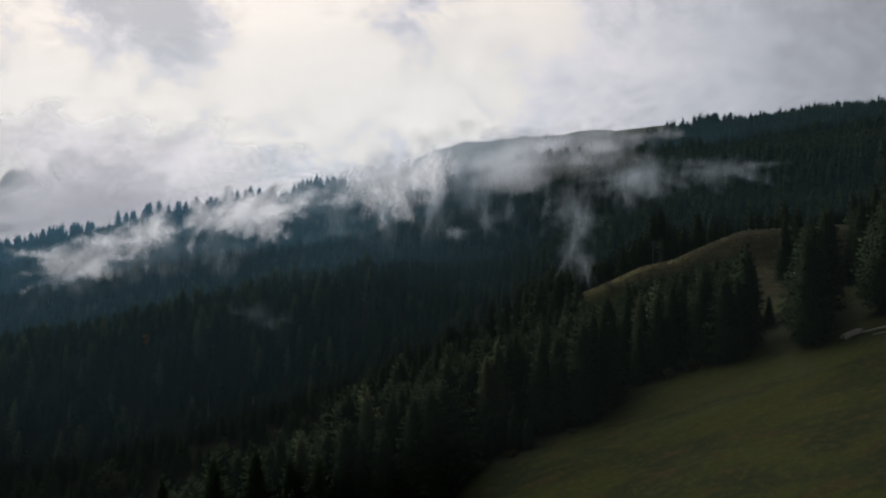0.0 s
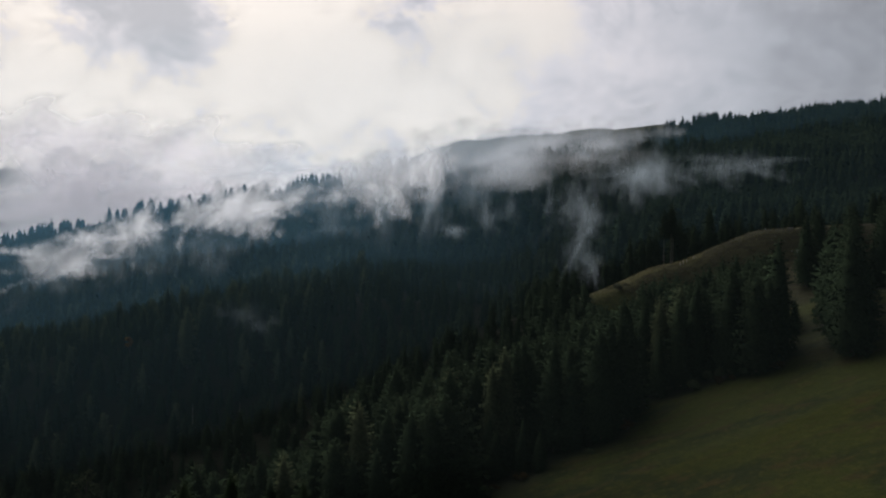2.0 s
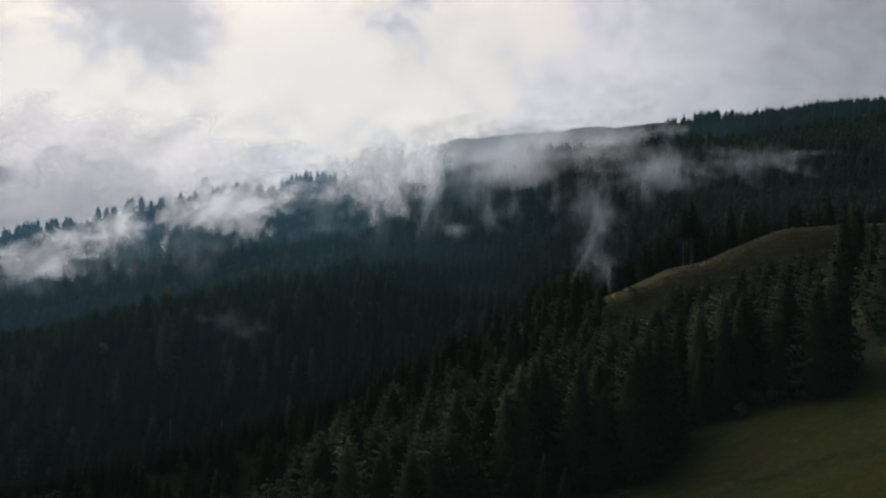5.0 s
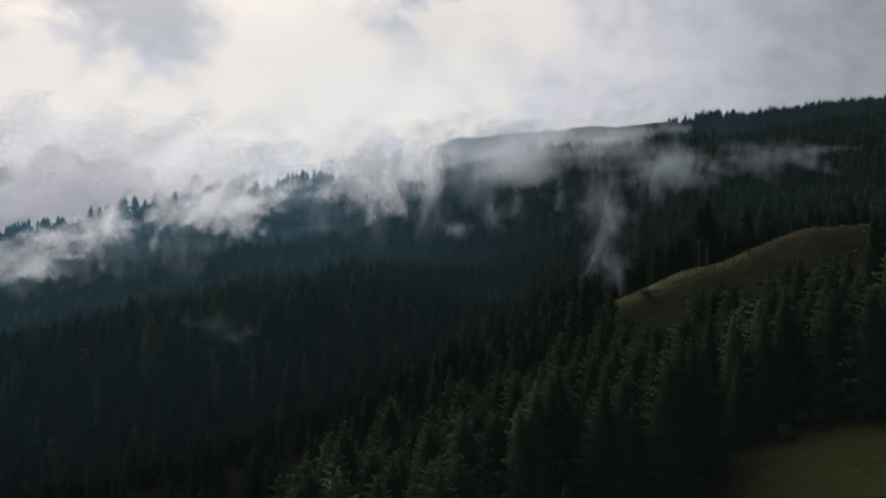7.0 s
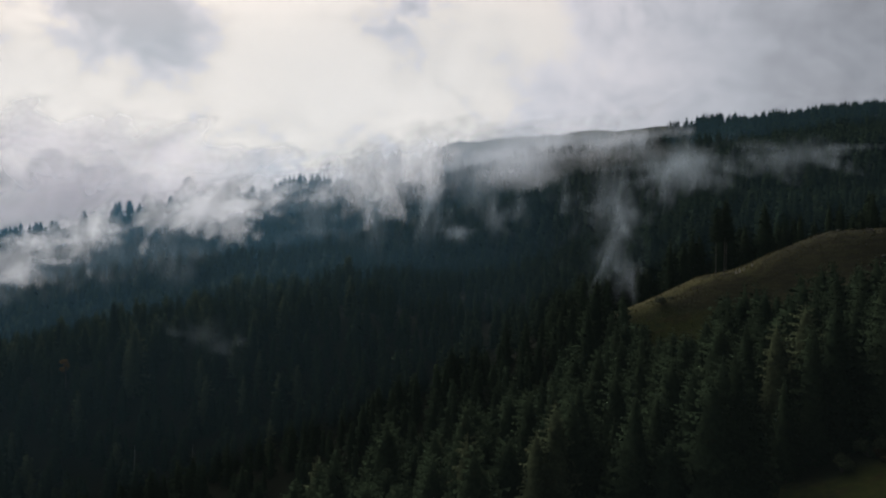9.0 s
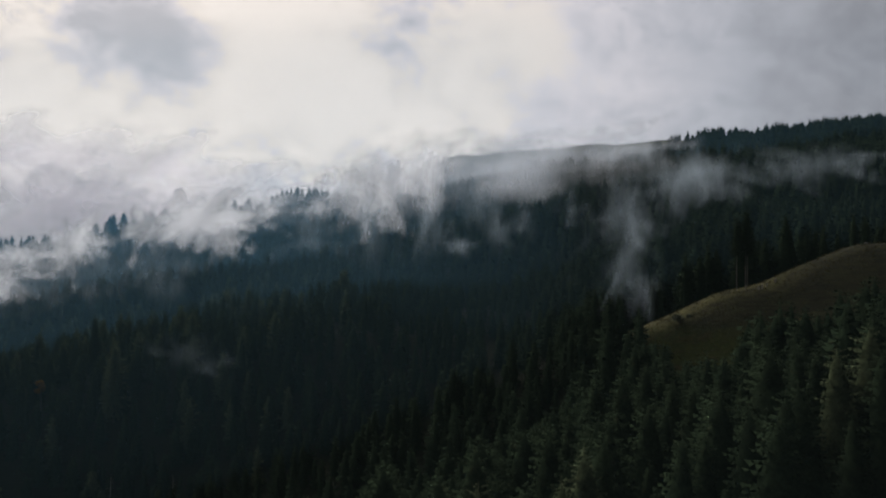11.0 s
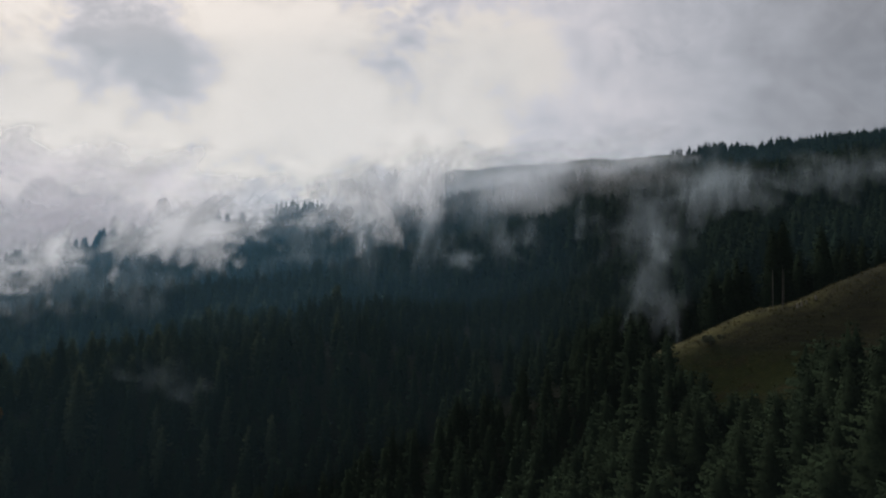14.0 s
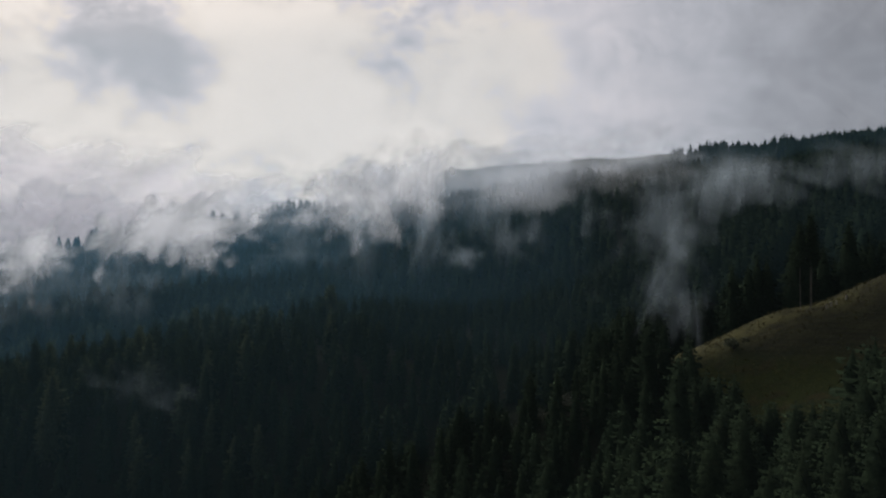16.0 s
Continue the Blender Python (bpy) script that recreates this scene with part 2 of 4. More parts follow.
GROUND = ground_material()
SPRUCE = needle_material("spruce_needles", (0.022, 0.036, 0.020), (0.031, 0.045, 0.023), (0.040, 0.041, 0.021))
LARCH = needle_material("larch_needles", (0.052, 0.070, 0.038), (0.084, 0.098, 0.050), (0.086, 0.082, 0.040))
GOLD = needle_material("autumn_leaves", (0.24, 0.11, 0.02), (0.36, 0.18, 0.03), (0.20, 0.08, 0.02))
BARK = bark_material("grey_brown_bark", (0.055, 0.045, 0.035), (0.12, 0.10, 0.085))
PALE_BARK = bark_material("pale_dead_bark", (0.14, 0.125, 0.10), (0.24, 0.22, 0.19))

# ---------------------------------------------------------------- mesh helpers


def mesh_from(name, verts, tris, mat, attrs=()):
    """A triangle mesh from arrays, with float attributes on its vertices."""
    verts, tris = np.asarray(verts, np.float32), np.asarray(tris, np.int32)
    me = bpy.data.meshes.new(name)
    me.vertices.add(len(verts))
    me.vertices.foreach_set("co", verts.ravel())
    me.loops.add(tris.size)
    me.loops.foreach_set("vertex_index", tris.ravel())
    me.polygons.add(len(tris))
    me.polygons.foreach_set("loop_start", np.arange(len(tris), dtype=np.int32) * 3)
    for key, val in attrs:
        at = me.attributes.new(key, "FLOAT", "POINT")
        at.data.foreach_set("value", np.asarray(val, np.float32))
    me.update(calc_edges=True)
    me.materials.append(mat)
    return me


def part(name, data, parent, label=""):
    """One mesh object under a thing or a part."""
    ob = new(name, data)
    ob.parent = parent
    return tagged(ob, label) if label else ob


# ---------------------------------------------------------------- ground: one sheet to the horizon


def spread(a, b, c, d, fine, steps):
    """Places from a to d, evenly fine between b and c, wider and wider outside."""
    mid = np.arange(b, c + 0.1, fine)
    lo = b - (b - a) * (np.linspace(0, 1, steps) ** 2.2)[1:][::-1]
    hi = c + (d - c) * (np.linspace(0, 1, steps) ** 2.2)[1:]
    return np.concatenate([lo, mid, hi])


gx = spread(-3200, -180, 230, 3200, 3.0, 46)
gy = spread(-900, 20, 330, 4700, 3.0, 70)
GX, GY = np.meshgrid(gx, gy)
GZ = height(GX, GY)
nx, ny = len(gx), len(gy)
idx = np.arange(nx * ny).reshape(ny, nx)
quads = np.stack([idx[:-1, :-1], idx[:-1, 1:], idx[1:, 1:], idx[1:, :-1]], -1).reshape(-1, 4)
tris = np.concatenate([quads[:, [0, 1, 2]], quads[:, [0, 2, 3]]])
ground_me = mesh_from("ground", np.stack([GX, GY, GZ], -1).reshape(-1, 3), tris, GROUND,
                      [("rim", rim(GX, GY).ravel()), ("grass", open_ground(GX, GY).ravel()), ("grazed", np.clip(knoll(GX, GY) * sstep(GZ, 40, 46), 0, 1).ravel())])
ground_me.polygons.foreach_set("use_smooth", np.ones(len(tris), dtype=bool))
tagged(new("ground", ground_me), "steep mountainside of grass and needle litter", "ground", kind="structure")

# ---------------------------------------------------------------- conifers


def crown_arrays(seed, whorls, per, fan, filler, girth, low, shape, loose, size):
    """A conifer crown of unit height: whorls of drooping fan-shaped boughs, small hanging sprays between them, and a dense inner crown."""
    r = np.random.RandomState(seed)
    lean = r.uniform(0, 6.28)

    def reach_at(t):
        return girth * (1 - t) ** shape * np.minimum(1.0, 0.62 + 2.0 * t) + 0.004

    soup = []
    # boughs, whorl by whorl
    u = np.clip((np.arange(whorls) + r.uniform(-0.4, 0.4, whorls)) / (whorls - 1), 0, 1) ** 0.82
    count = np.maximum(4, np.round(per * (0.40 + 0.60 * (1 - u)))).astype(int)
    t = np.repeat(u, count)
    az = np.concatenate([r.uniform(0, 6.28) + 6.283 * np.arange(n) / n for n in count]) + r.uniform(-0.35, 0.35, len(t))
    reach = reach_at(t) * r.uniform(1 - loose, 1 + loose, len(t)) * (1 - 0.14 * np.cos(az - lean))
    droop = r.uniform(0.15, 0.65, len(t)) - 0.45 * t
    wide = reach * r.uniform(0.14, 0.27, len(t)) + 0.3 * size
    out = np.stack([np.cos(az), np.sin(az), 0 * az], -1)
    side = np.stack([-np.sin(az), np.cos(az), 0 * az], -1)
    z0 = low + (0.985 - low) * t + r.uniform(-0.008, 0.008, len(t))

    def along(f):
        p = out * (reach * f)[:, None]
        p[:, 2] = z0 - droop * reach * f ** 1.2 + 0.14 * reach * f * f
        return p

    for k in range(fan):
        p, q = along(0.30 + 0.70 * k / fan), along(0.30 + 0.70 * (k + 1) / fan)
        w = wide * (1 - 0.6 * k / fan)
        for sgn in (-1, 1):
            c = p * 0.45 + q * 0.55 + side * (sgn * w * r.uniform(0.7, 1.3, len(t)))[:, None]
            c[:, 2] -= w * r.uniform(0.3, 1.0, len(t))
            soup.append(np.stack([p, q, c], 1))
    # hanging sprays that close the crown
    t = 1 - np.sqrt(r.uniform(0, 1, filler))
    az = r.uniform(0, 6.283, filler)
    rad = reach_at(t) * r.uniform(0.60, 1.10, filler) * (1 - 0.14 * np.cos(az - lean))
    z = low + (0.96 - low) * t - 0.25 * rad
    g = size * r.uniform(0.6, 1.4, filler) * (0.40 + 0.60 * (1 - t))
    b = az + r.uniform(-0.9, 0.9, filler)
    c = np.stack([np.cos(az) * rad, np.sin(az) * rad, z], -1)
    across = np.stack([-np.sin(b), np.cos(b), r.uniform(-0.4, 0.4, filler)], -1) * (g * r.uniform(0.25, 0.5, filler))[:, None]
    hang = np.stack([np.cos(b) * 0.45, np.sin(b) * 0.45, -r.uniform(0.3, 1.1, filler)], -1) * g[:, None]
    soup.append(np.stack([c - across, c + across, c + hang], 1))
    vs = np.concatenate(soup).reshape(-1, 3)
    ts = np.arange(len(vs)).reshape(-1, 3)
    # the dense inner crown
    lv, sd = max(4, whorls // 3), max(5, min(9, per))
    tt = np.repeat(np.arange(lv) / lv, sd)
    a = 6.283 * (np.tile(np.arange(sd), lv) + 0.5 * (np.repeat(np.arange(lv), sd) % 2)) / sd
    q = reach_at(tt) * 0.60 * r.uniform(0.7, 1.25, lv * sd)
    core = np.stack([np.cos(a) * q, np.sin(a) * q, low + (0.93 - low) * tt + r.uniform(-0.015, 0.015, lv * sd)], -1)
    core = np.concatenate([core, [[0, 0, 0.95], [0.003, 0, 0.94], [-0.002, 0.003, 0.94], [-0.002, -0.003, 0.94], [0, 0, 1.0]]])
    s, ct = len(vs), []
    for i in range(lv - 1):
        for j in range(sd):
            e, f = i * sd + j, i * sd + (j + 1) % sd
            ct += [(e, f, e + sd), (f, f + sd, e + sd)]
    n = lv * sd
    ct += [(n - sd + j, n - sd + (j + 1) % sd, n) for j in range(sd)] + [(n + 1, n + 2, n + 4), (n + 2, n + 3, n + 4), (n + 3, n + 1, n + 4)]
    return np.concatenate([vs, core]).astype(np.float32), np.concatenate([ts, np.array(ct) + s]).astype(np.int32)


def trunk_arrays(radius, top, sides=7):
    """A tapered stem of unit height, flared at its foot."""
    vs, ts = [], []
    rings = [(-0.04, 1.5), (0.0, 1.25), (0.04, 1.0), (0.35, 0.78), (0.7, 0.42), (top, 0.10)]
    for z, q in rings:
        for j in range(sides):
            a = 6.283 * j / sides
            vs.append((math.cos(a) * radius * q, math.sin(a) * radius * q, z))
    for i in range(len(rings) - 1):
        for j in range(sides):
            a, b = i * sides + j, i * sides + (j + 1) % sides
            ts += [(a, b, a + sides), (b, b + sides, a + sides)]
    return np.array(vs, np.float32), np.array(ts, np.int32)


def bough_shade(vs):
    # shade painted into the tone: crowns darken towards the stem and the foot
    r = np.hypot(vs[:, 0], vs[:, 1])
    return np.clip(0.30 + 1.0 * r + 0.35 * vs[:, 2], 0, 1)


def crown_normals(cv, ct):
    """Normals that follow the roundness of the whole crown, as soft needles shade; the triangles are turned outwards."""
    out = np.stack([cv[:, 0], cv[:, 1], 0.58 * np.hypot(cv[:, 0], cv[:, 1]) + 0.02 + 0 * cv[:, 2]], -1)
    out = out / np.linalg.norm(out, axis=1, keepdims=True)
    face = np.cross(cv[ct[:, 1]] - cv[ct[:, 0]], cv[ct[:, 2]] - cv[ct[:, 0]])
    turned = np.sum(face * out[ct[:, 0]], axis=1) < 0
    ct = ct.copy()
    ct[turned] = ct[turned][:, [0, 2, 1]]
    face[turned] *= -1
    own = np.zeros_like(cv)
    for c in range(3):
        own[ct[:, c]] = face / (np.linalg.norm(face, axis=1, keepdims=True) + 1e-12)
    n = out * 0.8 + own * 0.17
    return n / np.linalg.norm(n, axis=1, keepdims=True), ct


def soft_shaded(me, normals):
    me.polygons.foreach_set("use_smooth", np.ones(len(me.polygons), dtype=bool))
    at = me.attributes.new("custom_normal", "FLOAT_VECTOR", "POINT")
    at.data.foreach_set("vector", np.asarray(normals, np.float32).ravel())
    return me


def make_conifer(name, seed, label, mat, whorls, per, fan, filler, girth, low, shape, loose, size, bark):
    """One conifer of unit height, to be copied: a trunk and a crown under an empty at its foot."""
    root = tagged(new(name), label, "tree")
    tv, tt = trunk_arrays(0.011, 0.97)
    part("trunk", mesh_from("trunk", tv, tt, bark), root)
    cv, ct = crown_arrays(seed, whorls, per, fan, filler, girth, low, shape, loose, size)
    soft_n, ct = crown_normals(cv, ct)
    crown = soft_shaded(mesh_from("crown", cv, ct, mat, [("tone", bough_shade(cv))]), soft_n)
    part("crown", crown, root)
    return root


spruces = [make_conifer("spruce_tree", 10 + i, "tall dark green spruce with drooping boughs on the slope", SPRUCE,
                        32 + i, 11, 3, 1250, 0.150 + 0.014 * i, 0.04 + 0.02 * (i % 3), 0.50 + 0.07 * (i % 3), 0.30, 0.024, BARK) for i in range(5)]
larches = [make_conifer("larch_tree", 30 + i, "pale yellow-green larch with a thin, feathery crown", LARCH,
                        30, 10, 3, 1250, 0.165, 0.07, 0.50, 0.34, 0.026, BARK) for i in range(2)]


def ground_z(x, y):
    return float(height(x, y))


def low_crowns(x, y, tall):
    """Keeps the young trees low where the foot of the knoll shows over them."""
    q = (np.asarray(x) / np.maximum(np.asarray(y) - 90.0, 20.0))
    here = (q > 0.29) & (q < 0.49) & (np.asarray(y) > 138) & (np.asarray(y) < 225)
    room = 60 - 0.150 * (np.asarray(y) - 90.0) - height(x, y)
    return np.where(here, np.minimum(tall, np.maximum(room, 5.0)), tall)


used = set()


def plant(model, x, y, tall, rng, wide=1.0, group="trees of the near wood"):
    """A copy of a model tree, rooted a little under the ground; the first one takes the model itself."""
    s = Matrix.Diagonal((tall * wide, tall * wide, tall, 1))
    m = pose(x, y, ground_z(x, y) - 0.2, rng.uniform(-1.5, 1.5), rng.uniform(-1.5, 1.5), rng.uniform(0, 360))
    if model in used:
        ob = copy_thing(model, m)
    else:
        used.add(model)
        ob = model
    ob.matrix_basis = m @ s
    return tagged(ob, group=group)


rng = random.Random(4)
taken = []
# trees that stand out: place, level of the tip, kind
HEROES = [(12.6, 148.7, 41.0, "l"), (9.6, 147.4, 37.5, "l"), (15.5, 151, 41.5, "s"), (-24.9, 187, 22.2, "l"), (-2.2, 134.2, 34.0, "l"), (28.6, 199.5, 50.5, "s"),
          (40.7, 184.8, 46.7, "s"), (44.2, 185.4, 44.7, "s"), (63.6, 196.4, 53.7, "s"), (68.0, 198.7, 52.8, "s"), (81.0, 204, 58.4, "s"),
          (98.5, 209.6, 59.2, "s"), (90.5, 207.0, 58.6, "s"), (25.5, 149.6, 41.7, "s"), (54.0, 193, 52.5, "s"), (96.3, 194, 43.8, "s"), (122, 234, 73, "s"), (128, 238, 75, "s"), (133, 230, 76, "s"), (139, 236, 77, "s"), (146, 232, 76, "s"), (152, 238, 78, "s"), (126, 227, 70, "s"), (160, 234, 79, "s"), (143, 225, 74, "s"), (168, 230, 78, "s"),
          (77.6, 139.4, 65, "s"), (80.2, 143.5, 68, "s"), (82.5, 148.0, 67, "s"), (85, 153, 66, "s"),
          (-108.4, 295.5, 36.2, "l"), (-94.8, 316.5, 45.8, "l"), (-87.8, 307.8, 45.1, "l"), (-124.6, 315.4, 42.9, "s"), (-77.2, 338.8, 52.7, "l")]
for x, y, top, kind in HEROES:
    tall = max(9.0, top - ground_z(x, y))
    plant(rng.choice(larches if kind == "l" else spruces), x, y, tall, rng, 1.05 if kind == "l" else 1.1 if tall < 30 else 0.95)
    taken.append((x, y))
# the front of the near wood, tree by tree
tries = 0
while len(taken) < 270 and tries < 20000:
    tries += 1
    x = rng.uniform(-60, 130)
    y = float(edge_of_meadow(x)) + 2.5 + abs(rng.gauss(0, 24))
    if y > 215 or y < 119 or max(float(open_ground(x, y)), float(lanes(x - 1.6, y)), float(lanes(x + 1.6, y))) > 0.2:
        continue
    if any((x - a) ** 2 + (y - b) ** 2 < 12.0 for a, b in taken):
        continue
    taken.append((x, y))
    front = y - float(edge_of_meadow(x))
    tall = (rng.uniform(17, 27) if front > 6 else rng.uniform(12, 25)) + (2.5 if x > 74 else 0)
    if abs(x - 11) < 9 and y < 148:
        tall = rng.uniform(8, 13)
    tall = float(low_crowns(x, y, tall)) * rng.uniform(0.88, 1.0)
    plant(rng.choice(larches) if rng.random() < 0.07 else rng.choice(spruces), x, y, tall, rng, rng.uniform(1.0, 1.45))


def wood(name, label, spots, models, mat):
    """Many trees as one mesh."""
    vs, ts, tone, ns, start = [], [], [], [], 0
    models = [(v, *crown_normals(v, t)) for v, t in models]
    for x, y, tall, wide, turn, pick, tint in spots:
        v, nn, t = models[pick]
        c, s = math.cos(turn), math.sin(turn)
        q = np.empty_like(v)
        q[:, 0] = (v[:, 0] * c - v[:, 1] * s) * tall * wide + x
        q[:, 1] = (v[:, 0] * s + v[:, 1] * c) * tall * wide + y
        q[:, 2] = v[:, 2] * tall + ground_z(x, y) - 0.3
        vs.append(q)
        ns.append(np.stack([nn[:, 0] * c - nn[:, 1] * s, nn[:, 0] * s + nn[:, 1] * c, nn[:, 2]], -1))
        ts.append(t + start)
        tone.append(np.clip(bough_shade(v) * 0.6 + tint, -0.1, 1.4))
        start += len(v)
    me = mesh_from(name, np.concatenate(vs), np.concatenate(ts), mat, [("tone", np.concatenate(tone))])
    soft_shaded(me, np.concatenate(ns))
    return tagged(new(name, me), label, "forest", kind="stuff")


def scatter(x0, x1, y0, y1, gap, lo, hi, n_models, seed, keep=None):
    """Tree spots on a jittered grid, off the open ground."""
    r = np.random.RandomState(seed)
    xs, ys = np.meshgrid(np.arange(x0, x1, gap), np.arange(y0, y1, gap))
    xs = xs.ravel() + r.uniform(-0.75, 0.75, xs.size) * gap
    ys = ys.ravel() + r.uniform(-0.75, 0.75, ys.size) * gap
    ok = open_ground(xs, ys) < 0.25
    if keep is not None:
        ok &= keep(xs, ys)
    xs, ys = xs[ok], ys[ok]
    stand = 0.5 + 0.5 * np.sin(xs * 0.03 + 1) * np.cos(ys * 0.027)
    tall = (lo + (hi - lo) * r.uniform(0, 1, xs.size) ** 0.8) * (0.80 + 0.30 * stand)
    tall = tall * (0.6 + 0.4 * sstep(ys, 112, 124))
    tall = low_crowns(xs, ys, tall * (1 + 0.45 * sstep(xs, 20, 70) * (1 - sstep(ys, 330, 420))))
    return list(zip(xs.tolist(), ys.tolist(), tall.tolist(), r.uniform(0.9, 1.5, xs.size).tolist(), r.uniform(0, 6.28, xs.size).tolist(),
                    r.randint(0, n_models, xs.size).tolist(), (r.uniform(-0.45, 0.36, xs.size)).tolist()))


mid_models = [crown_arrays(60 + i, 20, 8, 1, 380, 0.160 + 0.014 * i, 0.05, 0.56, 0.30, 0.038) for i in range(4)]
slope_models = [crown_arrays(70 + i, 13, 6, 1, 110, 0.170 + 0.014 * i, 0.04, 0.60, 0.30, 0.064) for i in range(4)]
far_models = [crown_arrays(80 + i, 6, 4, 1, 14, 0.180 + 0.016 * i, 0.03, 0.70, 0.28, 0.13) for i in range(5)]

near_set = np.array(taken)


def clear_of_near(xs, ys):
    d = ((xs[:, None] - near_set[None, :, 0]) ** 2 + (ys[:, None] - near_set[None, :, 1]) ** 2).min(1)
    shown = ((np.abs(xs - 11) < 8) & (ys < 147)) | ((np.abs(xs + 25) < 5) & (ys > 168) & (ys < 186))
    return (d > 14.0) & (ys > edge_of_meadow(xs) + 3) & ~shown


in_view = lambda xs, ys: np.abs(xs) < 0.71 * ys + 18
wood("near_wood", "dense dark spruce wood on the near slope", scatter(-190, 190, 62, 232, 4.4, 12, 20, 4, 1, lambda a, b: clear_of_near(a, b) & in_view(a, b)), mid_models, SPRUCE)
wood("gully_wood", "dense spruce wood across the gully", scatter(-330, 330, 232, 400, 5.3, 8, 16.5, 4, 2, in_view), slope_models, SPRUCE)
wood("larch_stand", "scattered pale larches among the dark spruces", scatter(-210, -30, 275, 420, 15, 12, 20, 4, 11, in_view), slope_models, LARCH)
wood("slope_wood", "spruce forest covering the mountainside", scatter(-560, 560, 400, 640, 7.0, 12, 22, 5, 3, in_view), far_models, SPRUCE)
wood("far_wood", "distant spruce forest below the crest", scatter(-800, 850, 640, 1010, 10.0, 14, 28, 5, 5, lambda a, b: in_view(a, b) & ~((a < -200) & (b > 846))), far_models, SPRUCE)
wood("crest_wood", "distant forest along the upper crest", scatter(-120, 1150, 1010, 1460, 11.5, 18, 27, 5, 6, in_view), far_models, SPRUCE)

# ---------------------------------------------------------------- trees along the far crest, in loose groups against the sky
r2 = random.Random(21)
crest_spruces = [make_conifer("spruce_tree", 40 + i, "bushy dark spruce on the bare far crest", SPRUCE, 16, 9, 2, 300, 0.21 + 0.03 * i, 0.0, 0.55, 0.20, 0.06, BARK) for i in range(3)]
crest_places = [-602, -598, -590, -572, -560, -548, -524, -518, -512, -506, -498, -466, -449, -445, -441, -428, -422, -416, -405, -388, -380, -374, -364, -350, -330, -322, -308, -300,
                -292, -284, -276, -262, -250, -240, -226, -214, -200, -182, -176, -160, -148]
for x in crest_places:
    plant(r2.choice(crest_spruces), x + r2.uniform(-2, 2), r2.uniform(924, 944), r2.uniform(14, 22), r2, r2.uniform(1.15, 1.6), "trees along the far crest")

# ---------------------------------------------------------------- a rocky peak far off in the clouds


def rock_material():
    m, nt, b = material("bare_rock_and_snow", 0.9, 0.1)
    pos = nt.nodes.new("ShaderNodeNewGeometry").outputs["Position"]
    st = node(nt, "ShaderNodeMapping")
    st.inputs["Scale"].default_value = (1.0, 1.0, 2.2)
    nt.links.new(pos, st.inputs["Vector"])
    n = noisen(nt, st.outputs[0], 0.011, 8, 0.7, 0.4)
    c = mixc(nt, maprange(nt, noisen(nt, pos, 0.03, 6, 0.7), 0.35, 0.65), (0.05, 0.055, 0.06), (0.13, 0.13, 0.13))
    nt.links.new(mixc(nt, maprange(nt, n, 0.54, 0.60), c, (0.75, 0.77, 0.80)), b.inputs["Base Color"])
    bump(nt, b, n, 0.8, 40)
    return m


def crags(name, label, cx, cy, half_w, half_d, seed):
    """A craggy mountain ridge on the ground sheet, with ribs, notches and gullies."""
    kx, ky = 220, 60
    u, v = np.meshgrid(np.linspace(-1, 1, kx), np.linspace(-1, 1, ky))
    x, y = cx + u * half_w, cy + v * half_d
    base = height(x, y)
    rough = sum(0.56 ** o * np.abs(np.sin(u * 6.1 * 1.83 ** o + seed * (o + 1)) * np.cos(v * 2.3 * 1.83 ** o + seed - o) + 0.4 * np.sin(u * 3.7 * 1.83 ** o - v * 5 + o)) for o in range(8))
    top = 610 + 120 * np.exp(-((u + 0.02) / 0.16) ** 2) + 40 * np.exp(-((u - 0.45) / 0.25) ** 2) - 260 * np.abs(u) ** 1.5
    fall = np.clip(1 - np.abs(v) ** 1.2, 0, 1) * np.clip((1 - np.abs(u)) * 5, 0, 1)
    z = base - 15 + (top + 95 * (rough - 1.3) - base + 15) * fall
    ids = np.arange(kx * ky).reshape(ky, kx)
    q = np.stack([ids[:-1, :-1], ids[:-1, 1:], ids[1:, 1:], ids[1:, :-1]], -1).reshape(-1, 4)
    me = mesh_from(name, np.stack([x, y, z], -1).reshape(-1, 3), np.concatenate([q[:, [0, 1, 2]], q[:, [0, 2, 3]]]), rock_material())
    return tagged(new(name, me), label, "mountain", kind="structure")


crags("far_mountain", "distant grey rocky ridge with snow patches, half hidden in cloud", -2170, 3900, 820, 420, 1.7)

# ---------------------------------------------------------------- mist and haze


